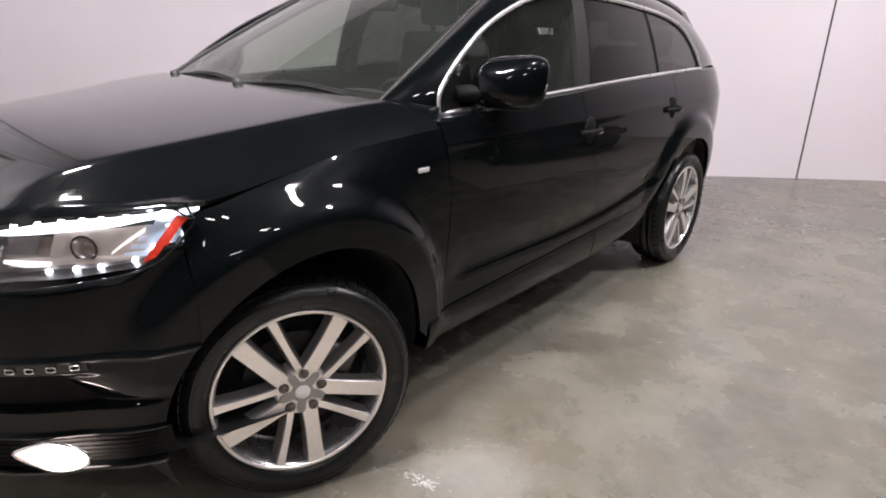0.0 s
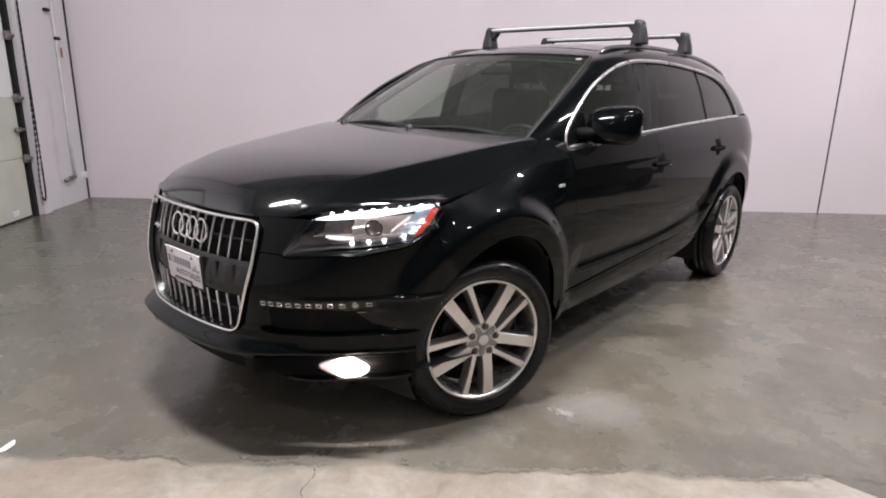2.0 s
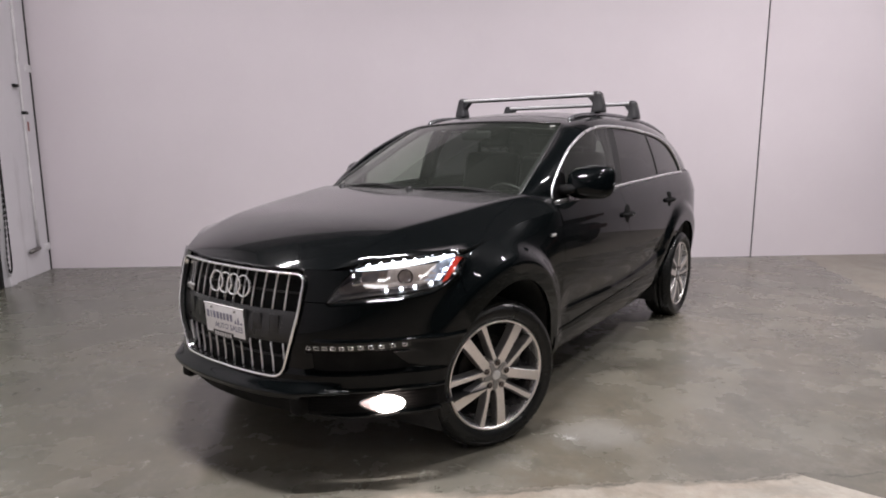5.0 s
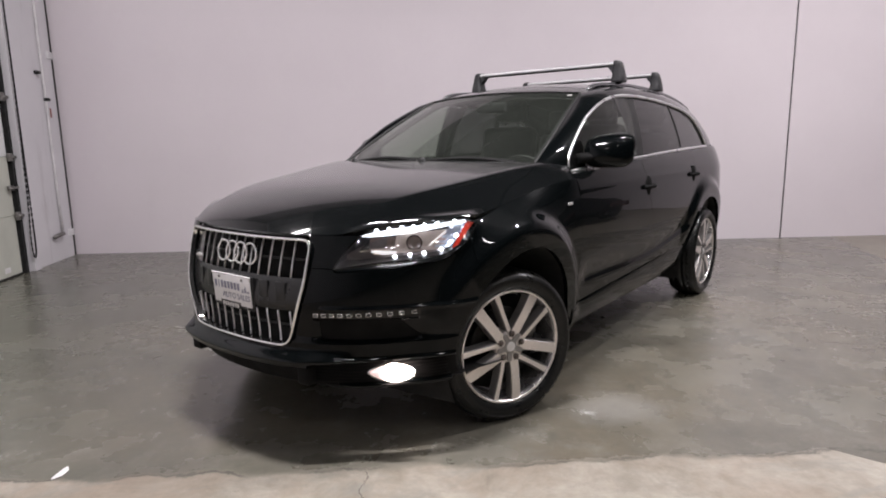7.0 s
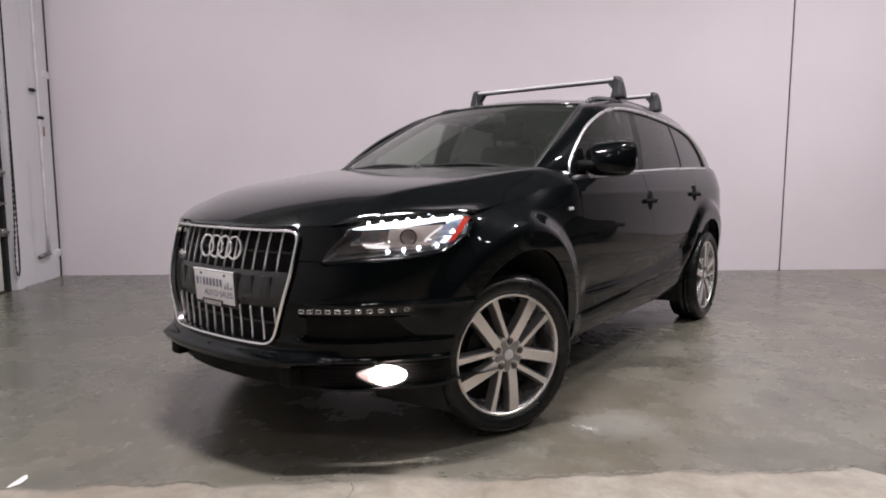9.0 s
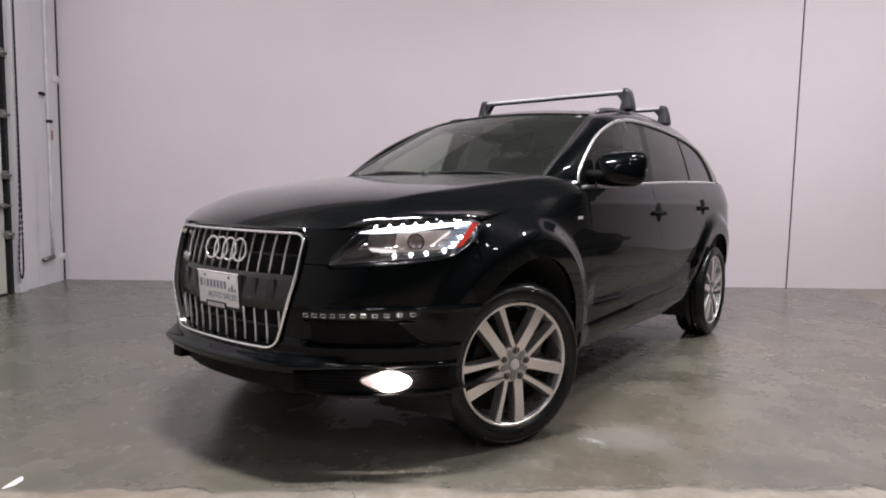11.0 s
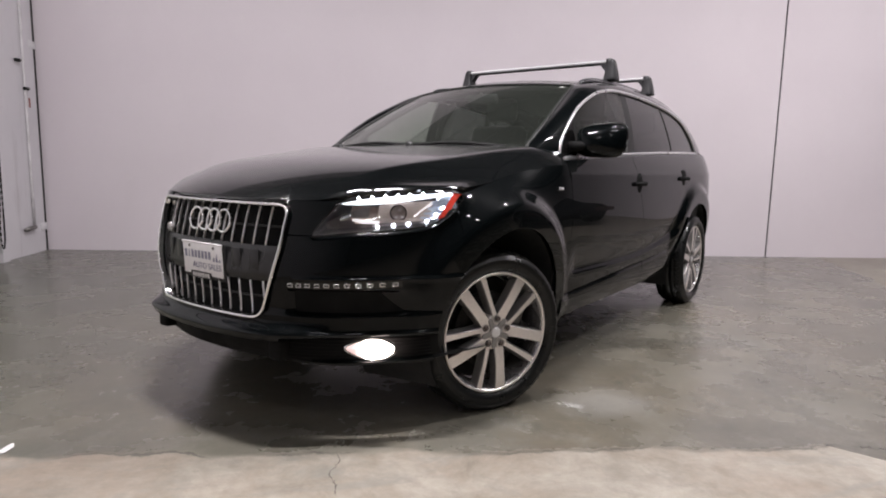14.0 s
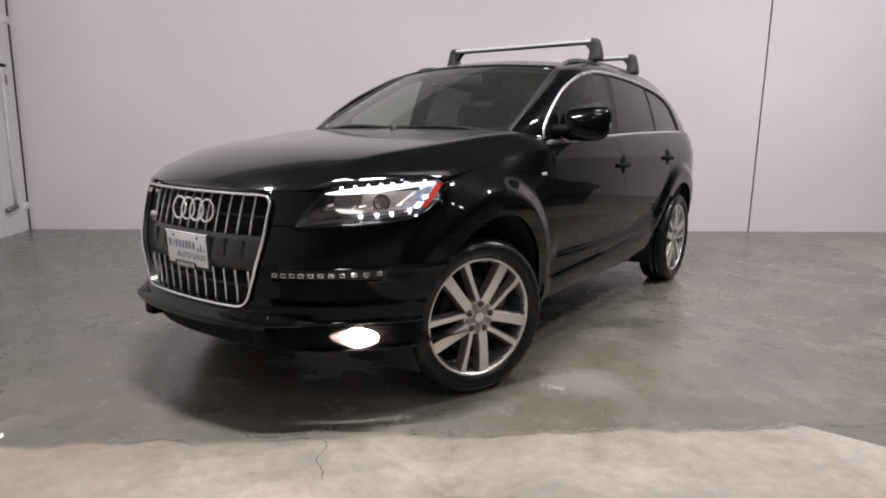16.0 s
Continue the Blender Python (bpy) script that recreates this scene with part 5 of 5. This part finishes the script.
def mirrors():
    for s in (1, -1):
        # the far mirror is folded back a little
        mx, my = (0.966, 0.872) if s > 0 else (0.945, 0.915)

        def shell(u, v):
            a = 2 * math.pi * u
            q = math.pi * v
            cx, cz = math.cos(a), math.sin(a)
            e = 0.56
            px = math.copysign(abs(cx) ** e, cx) * max(0.0, math.sin(q)) ** 0.95
            pz = math.copysign(abs(cz) ** e, cz) * max(0.0, math.sin(q)) ** 0.95
            py = math.cos(q)
            py = (-0.105 * py if py > 0 else -0.05 * py)
            x = mx + 0.124 * px
            z = 1.247 + 0.094 * pz * (1 + 0.06 * px) + 0.004 * px
            y = my + py + 0.050 * px + 0.022 * pz
            return Vector((x * s, y, z))

        m = part("door_mirror", grid(shell, 36, 18, (mx * s, my, 1.260)), PAINT, car, "gloss black door mirror")
        foot = [(0.838 * s, 0.71, 1.206), (0.885 * s, 0.785, 1.212), ((mx - 0.03) * s, my - 0.01, 1.222)]
        part("foot", tube(foot, 0.048, 14, False, 0.62, (0, 0, 1)), RECESS, m, "black mirror foot")
        # seam and lower cap
        part("lower_cap", tube([shell(k / 36, 0.5) * 1.0 for k in range(37)], 0.004, 6), PLASTIC, m)
        part("mirror_glass", grid(lambda u, v: Vector(((mx + 0.092 * (2 * u - 1)) * s, my + 0.053 + 0.05 * (2 * u - 1), 1.260 + 0.058 * (2 * v - 1))), 4, 4), CHROME, m, "mirror glass")
        # triangular base of the window
        tri = bmesh.new()
        pts = [(cabin_x(y, z) + 0.002, y, z) for y, z in ((0.625, 1.145), (0.80, 1.150), (0.79, 1.345), (0.70, 1.285), (0.645, 1.235))]
        vs = [tri.verts.new((x * s, y, z)) for x, y, z in pts]
        tri.faces.new(vs)
        tri.normal_update()
        solid(part("mirror_triangle", tri, GLOSSBLACK, car, "black window corner cover", False), 0.01, 0)


def door_handles():
    for s in (1, -1):
        for y, z in ((1.572, 0.996), (2.590, 1.023)):
            x = side_x(y, z)
            cup = bmesh.new()
            bmesh.ops.create_uvsphere(cup, u_segments=20, v_segments=12, radius=1, matrix=Matrix.Translation(((x - 0.004) * s, y, z)) @ Matrix.Diagonal((0.013, 0.058, 0.070, 1)))
            c = part("handle_cup", cup, RECESS, car, "dark round handle recess")
            bow = [(x * s, y - 0.082, z), ((x + 0.022) * s, y - 0.068, z), ((x + 0.032) * s, y, z + 0.002), ((x + 0.028) * s, y + 0.05, z), ((x + 0.018) * s, y + 0.078, z), (x * s, y + 0.086, z)]
            part("handle", tube([tuple(p) for p in smooth_loop(bow, 4)], 0.0105, 10, False, 1.4, (0, 0, 1)), RECESS, c, "black door handle")
            part("handle_strip", tube([((x + 0.042) * s, y + 0.010, z - 0.006), ((x + 0.036) * s, y + 0.070, z - 0.006)], 0.0026, 6), CHROME, c, "thin bright strip")
        # small badge on the wing
        y, z = 0.412, 0.987
        x = side_x(y, z)
        part("wing_badge", box((0.004, 0.052, 0.015), ((x + 0.001) * s, y, z), 0.0015), SATIN, car, "small silver wing badge")


def wipers():
    cowl = grid(lambda u, v: (lambda s, a: Vector((0.80 * s, 0.335 + 0.12 * abs(s) ** 2 + 0.10 * v, 1.168 - 0.028 * abs(s) ** 2 - 0.02 * math.sin(math.pi * v))))(2 * u - 1, 0), 40, 6)
    part("cowl", cowl, PLASTIC, car, "black plastic cowl under the windscreen")
    def on_glass(s, v):
        p = screen_at(v)
        return Vector(((p.x - 0.006) * s, p.y - 0.095 * (1 - s * s) - 0.006, p.z + (0.012 + 0.010 * v) * (1 - s * s) + 0.004))

    for s0, s1 in ((0.06, 0.86), (-0.80, -0.03)):
        pts = [on_glass(s0 + (s1 - s0) * k / 12, 0.022 + 0.035 * math.sin(math.pi * k / 12)) for k in range(13)]
        w = part("wiper", tube(pts, 0.0060, 8), LINER, car, "black windscreen wiper")
        part("blade", tube([p + Vector((0, 0.012, 0.006)) for p in pts[3:]], 0.005, 6), LINER, w, "wiper blade")
        part("pivot", lathe([(0.0001, 0.02), (0.018, 0.018), (0.022, 0.0), (0.022, -0.02)], 14), PLASTIC, w).matrix_local = pose(pts[0][0], pts[0][1] - 0.02, pts[0][2], 0, -90, 0)


def roof_rails():
    for s in (1, -1):
        pts = [(0.592, 1.36, 1.650), (0.592, 1.43, 1.676), (0.592, 1.60, 1.698), (0.590, 2.0, 1.716), (0.590, 2.5, 1.708), (0.590, 3.0, 1.676), (0.590, 3.35, 1.626), (0.592, 3.48, 1.585)]
        rail = [Vector((p.x * s, p.y, p.z)) for p in smooth_loop(pts, 6)]
        part("roof_rail", tube([p - Vector((0, 0, 0.022)) for p in rail], 0.0165, 10, False, 1.0, (0, 0, 1), None, lambda t: smoothstep(-0.02, 0.05, t) * smoothstep(1.02, 0.95, t)), simple_rail, car, "dark grey roof rail")
        for y in (2.40, 3.3):
            z = 1.68 if y < 3 else 1.61
            part("rail_foot", box((0.030, 0.10, 0.036), (0.590 * s, y, z - 0.006), 0.01), PLASTIC, car)


def seat(x, y, back=0.62, width=0.50, rear=False):
    at = pose(x, y, 0.44)
    st = part("seat", box((width, 0.50, 0.16), (0, 0.0, 0.26), 0.06, 3), LEATHER, car, "dark leather seat")
    st.matrix_local = at
    part("backrest", box((width, 0.13, back), (0, 0.30, 0.36 + back / 2), 0.055, 3, Matrix.Rotation(radians(-12), 4, "X")), LEATHER, st)
    top = 0.36 + back
    part("headrest", box((0.27, 0.10, 0.19), (0, 0.385, top + 0.125), 0.045, 3), LEATHER, st, "dark headrest")
    for q in (-0.06, 0.06):
        part("post", tube([(q, 0.37, top - 0.04), (q, 0.385, top + 0.06)], 0.006, 8), CHROME, st)


def cabin():
    def dash(u, v):
        s = 2 * u - 1
        y = 0.44 + 0.42 * v + 0.09 * s * s * (1 - v)
        z = 1.135 + 0.035 * math.sin(math.pi * min(1, v * 1.15)) - 0.16 * smoothstep(0.72, 1.0, v) + 0.03 * math.exp(-((s - 0.47) / 0.25) ** 2) * smoothstep(0.3, 0.7, v)
        return Vector((0.76 * s, y, z))

    part("dashboard", grid(dash, 40, 20), CABIN, car, "dark grey dashboard")
    part("dash_front", box((1.5, 0.06, 0.55), (0, 0.86, 0.76), 0.03), CABIN, car)
    part("centre_console", box((0.26, 1.1, 0.30), (0, 1.35, 0.60), 0.05, 3), CABIN, car, "dark centre console")
    for x in (0.37, -0.37):
        seat(x, 1.62)
    for x in (0.42, 0.0, -0.42):
        seat(x, 2.62, 0.56, 0.40)
    for x in (0.34, -0.34):
        seat(x, 3.28, 0.45, 0.42)
    # steering wheel
    c = Vector((0.37, 0.985, 1.045))
    tilt = Matrix.Rotation(radians(-62), 4, "X")
    ring = [c + tilt @ Vector((0.188 * math.cos(a), 0.188 * math.sin(a), 0)) for a in (2 * math.pi * k / 40 for k in range(40))]
    sw = part("steering_wheel", tube(ring, 0.015, 8, True, 1, (0, 0.88, 0.47)), LEATHER, car, "dark leather steering wheel")
    part("hub_pad", box((0.16, 0.14, 0.05), c, 0.02, 3, tilt), CABIN, sw)
    for a in (0, 180, 270):
        d = Vector((math.cos(radians(a)), math.sin(radians(a)), 0))
        part("arm", tube([c + tilt @ (d * 0.06), c + tilt @ (d * 0.185)], 0.014, 8), CABIN, sw)
    part("column", tube([c, c + Vector((0, -0.25, -0.12))], 0.035, 10), CABIN, sw)
    # inside mirror
    im = part("inside_mirror", box((0.24, 0.035, 0.07), (0.0, 1.13, 1.535), 0.02, 3), CABIN, car, "black inside mirror")
    part("stalk", tube([(0, 1.11, 1.575), (0, 1.13, 1.545)], 0.012, 8), CABIN, im)
    for s in (1, -1):
        part("pillar_lining", tube([(p.x * s * 0.955, p.y + 0.03, p.z - 0.03) for p in (roof_at(k / 24) for k in range(8))], 0.030, 8, False, 0.6), CABIN, car, "dark pillar lining")
        part("centre_pillar", tube([(0.825 * s, 1.67, 1.15), (0.76 * s, 1.70, 1.42), (0.66 * s, 1.74, 1.60)], 0.045, 8, False, 0.6), CABIN, car)


simple_rail = simple("dark_satin_rail", (0.22, 0.22, 0.23), 0.22, 0.8, 0.1)


def roof_bars():
    for y, z in ((1.860, 1.718), (2.640, 1.694)):
        bar = thing("roof_bar", "silver roof cross bar with black feet", "roof bar", pose(0, y, z), "roof bars")
        prof = rounded_loop([(-0.032, -0.010), (0.032, -0.010), (0.032, 0.012), (-0.032, 0.012)], 0.011, 5)
        bm = bmesh.new()
        ends = [[bm.verts.new((x, p.x, p.y + 0.118)) for p in prof] for x in (-0.60, 0.60)]
        n = len(prof)
        for k in range(n):
            bm.faces.new((ends[0][k], ends[0][(k + 1) % n], ends[1][(k + 1) % n], ends[1][k]))
        bm.faces.new(ends[0])
        bm.faces.new(ends[1][::-1])
        bmesh.ops.recalc_face_normals(bm, faces=bm.faces)
        part("beam", bm, SATIN, bar, "silver aluminium beam", False)
        part("groove", box((1.18, 0.010, 0.004), (0, 0, 0.1305), 0), PLASTIC, bar, "black rubber strip", False)
        part("underside", box((1.10, 0.030, 0.008), (0, 0, 0.1045), 0.002), PLASTIC, bar, "", False)
        for s in (1, -1):
            # foot: wide at the rail, narrowing to a cap that wraps the beam
            def foot(u, v):
                a = 2 * math.pi * u
                c, q = math.cos(a), math.sin(a)
                e = 0.5
                outer = 0.652 - 0.034 * v ** 1.5 - 0.010 * smoothstep(0.9, 1.0, v)
                inner = 0.556 + 0.014 * smoothstep(0.0, 0.6, v)
                hx = (outer - inner) / 2
                hy = 0.056 - 0.012 * smoothstep(0.0, 0.7, v) - 0.008 * smoothstep(0.88, 1.0, v)
                z = -0.012 + 0.150 * v
                x = (outer + inner) / 2
                return Vector(((x + math.copysign(abs(c) ** e, c) * hx) * s, math.copysign(abs(q) ** e, q) * hy, z))

            bm = grid(foot, 28, 14, (0.6 * s, 0, 0.07), True)
            for zz in (-0.012, 0.138):
                side = [v for v in bm.verts if abs(v.co.z - zz) < 1e-5]
                m = sum((v.co.x for v in side)) / len(side)
                side.sort(key=lambda v: math.atan2(v.co.y, v.co.x - m))
                bm.faces.new(side)
            bmesh.ops.recalc_face_normals(bm, faces=bm.faces)
            f = part("foot", bm, TRIMGREY, bar, "charcoal plastic foot")
            # gusset under the beam
            bm = bmesh.new()
            prof = [(0.575, 0.106), (0.515, 0.106), (0.530, 0.096), (0.560, 0.060), (0.575, 0.030)]
            loops = [[bm.verts.new((x * s, yy, z)) for x, z in prof] for yy in (-0.026, 0.026)]
            bm.faces.new(loops[0])
            bm.faces.new(loops[1][::-1])
            for k in range(5):
                bm.faces.new((loops[0][k], loops[0][(k + 1) % 5], loops[1][(k + 1) % 5], loops[1][k]))
            bmesh.ops.recalc_face_normals(bm, faces=bm.faces)
            part("gusset", bm, TRIMGREY, f, "", False)
            part("lock", lathe([(0.0001, 0.004), (0.009, 0.003), (0.011, 0)], 14), STEEL, f, "small round lock").matrix_local = pose(0.630 * s, 0.0, 0.10, 0, 0, 0 if s > 0 else 180)


def floor_marks():
    # a pale scrap and a chalky splash on the concrete
    bm = bmesh.new()
    rim = [bm.verts.new((0.045 * math.cos(a) * (1 + 0.3 * math.sin(3 * a)), 0.022 * math.sin(a) * (1 + 0.25 * math.cos(2 * a)), 0.0015)) for a in (2 * math.pi * k / 18 for k in range(18))]
    bm.faces.new(rim)
    tagged(mesh_object("paper_scrap", bm, WHITEP, pose(-0.365, -1.61, GROUND + 0.001, 0, 0, 125), False), "torn white paper scrap on the concrete floor", "paper")
    rnd = random.Random(4)
    bm = bmesh.new()
    for k in range(26):
        a, r = rnd.uniform(0, 6.28), abs(rnd.gauss(0, 0.030))
        c = Vector((r * math.cos(a) * 1.4, r * math.sin(a) * 0.8, 0.0012))
        q = rnd.uniform(0.0015, 0.0055)
        vs = [bm.verts.new(c + Vector((q * math.cos(b) * rnd.uniform(0.5, 1.3), q * math.sin(b) * rnd.uniform(0.5, 1.3), 0))) for b in (2 * math.pi * j / 7 for j in range(7))]
        bm.faces.new(vs)
    for k in range(5):
        a = rnd.uniform(0, 3.14)
        d = Vector((math.cos(a), math.sin(a), 0)) * rnd.uniform(0.03, 0.07)
        n = Vector((-d.y, d.x, 0)).normalized() * 0.0018
        vs = [bm.verts.new(p + Vector((0, 0, 0.0012))) for p in (-d - n, d - n * 0.4, d + n * 0.4, -d + n)]
        bm.faces.new(vs)
    tagged(mesh_object("floor_splash", bm, CHALK, pose(1.154, 0.202, GROUND, 0, 0, 30), False), "chalky white splash marks on the concrete floor", "stain", kind="stuff")
    bm = bmesh.new()
    prev = None
    for k in range(40):
        t = k / 39
        p = Vector((0.30 * t, 0.014 * math.sin(9 * t) + rnd.uniform(-0.006, 0.006), 0.001))
        w = 0.0013 * (0.4 + rnd.random())
        cur = (bm.verts.new(p + Vector((0, w, 0))), bm.verts.new(p - Vector((0, w, 0))))
        if prev:
            bm.faces.new((prev[0], cur[0], cur[1], prev[1]))
        prev = cur
    tagged(mesh_object("floor_crack", bm, DARKGAP, pose(0.65, -0.84, GROUND, 0, 0, -46.5), False), "fine dark crack in the bare concrete", "crack", kind="stuff")


def parked_car():
    """A low dark coupe farther along the wall, unseen but for its reflection in the doors."""
    other = thing("parked_car", "unseen low coupe by the white wall, blackened as if unlit", "car", ROOM @ pose(12.9, -2.0, 0, 0, 0, 2))
    top = spline([-2.3, -2.1, -1.3, -0.5, 0.6, 1.5, 2.1, 2.3], [0.40, 0.58, 0.66, 0.70, 0.71, 0.73, 0.70, 0.45])
    roof = spline([-1.25, -0.7, 0.0, 0.8, 1.5, 1.95], [0.66, 0.86, 0.98, 0.98, 0.88, 0.72])

    def ring(x, a, half, lo, hi, e):
        c, q = math.cos(a), math.sin(a)
        return Vector((x, math.copysign(abs(c) ** e, c) * half, (lo + hi) / 2 + math.copysign(abs(q) ** e, q) * (hi - lo) / 2))

    def shell(u, v):
        x = -2.3 + 4.6 * u
        half = 0.89 * (1 - abs(x / 2.32) ** 6) ** 0.35
        return ring(x, 2 * math.pi * v, half, 0.16 + 0.08 * abs(x / 2.3) ** 4, top(x), 0.45)

    def glass(u, v):
        x = -1.25 + 3.2 * u
        a = math.pi * v
        return Vector((x, math.copysign(abs(math.cos(a)) ** 0.6, math.cos(a)) * (0.80 - 0.22 * (roof(x) - 0.66)), 0.64 + (roof(x) - 0.64) * math.sin(a) ** 0.5))

    part("body", grid(shell, 40, 32, (0, 0, 0.6)), MATTBLACK, other, "dull black body")
    part("cabin", grid(glass, 28, 20, (0, 0, 0.8)), MATTBLACK, other, "dark glazed cabin")
    for x in (-1.38, 1.36):
        for s in (1, -1):
            tyre = part("tyre", lathe([(0.20, 0.08), (0.29, 0.10), (0.32, 0.07), (0.32, -0.07), (0.29, -0.10), (0.20, -0.08)], 28), RUBBER, other)
            tyre.matrix_local = pose(x, 0.80 * s, 0.32, 0, 0, 90 * s)
            part("rim", lathe([(0.0001, 0.06), (0.19, 0.07), (0.205, 0.085)], 24), ALLOYDARK, tyre, "grey wheel rim")
    for s in (1, -1):
        part("tail_lamp", box((0.05, 0.30, 0.12), (-2.22, 0.58 * s, 0.52), 0.02), LENSGREY, other, "smoked tail lamp")
        part("head_lamp", box((0.05, 0.32, 0.12), (2.20, 0.56 * s, 0.50), 0.02), LENSGREY, other, "smoked head lamp")


LENSGREY = simple("smoked_lamp_cover", (0.05, 0.02, 0.02), 0.3)
# near black, low gloss: the coupe's lack of light is put into its paint
MATTBLACK = simple("unlit_black_paint", (0.005, 0.005, 0.006), 0.6, 0, 0.2, 8, 0, 0, 0.08)
wheels()
parked_car()
structure_of_car()
mirrors()
door_handles()
wipers()
roof_rails()
cabin()
roof_bars()
floor_marks()
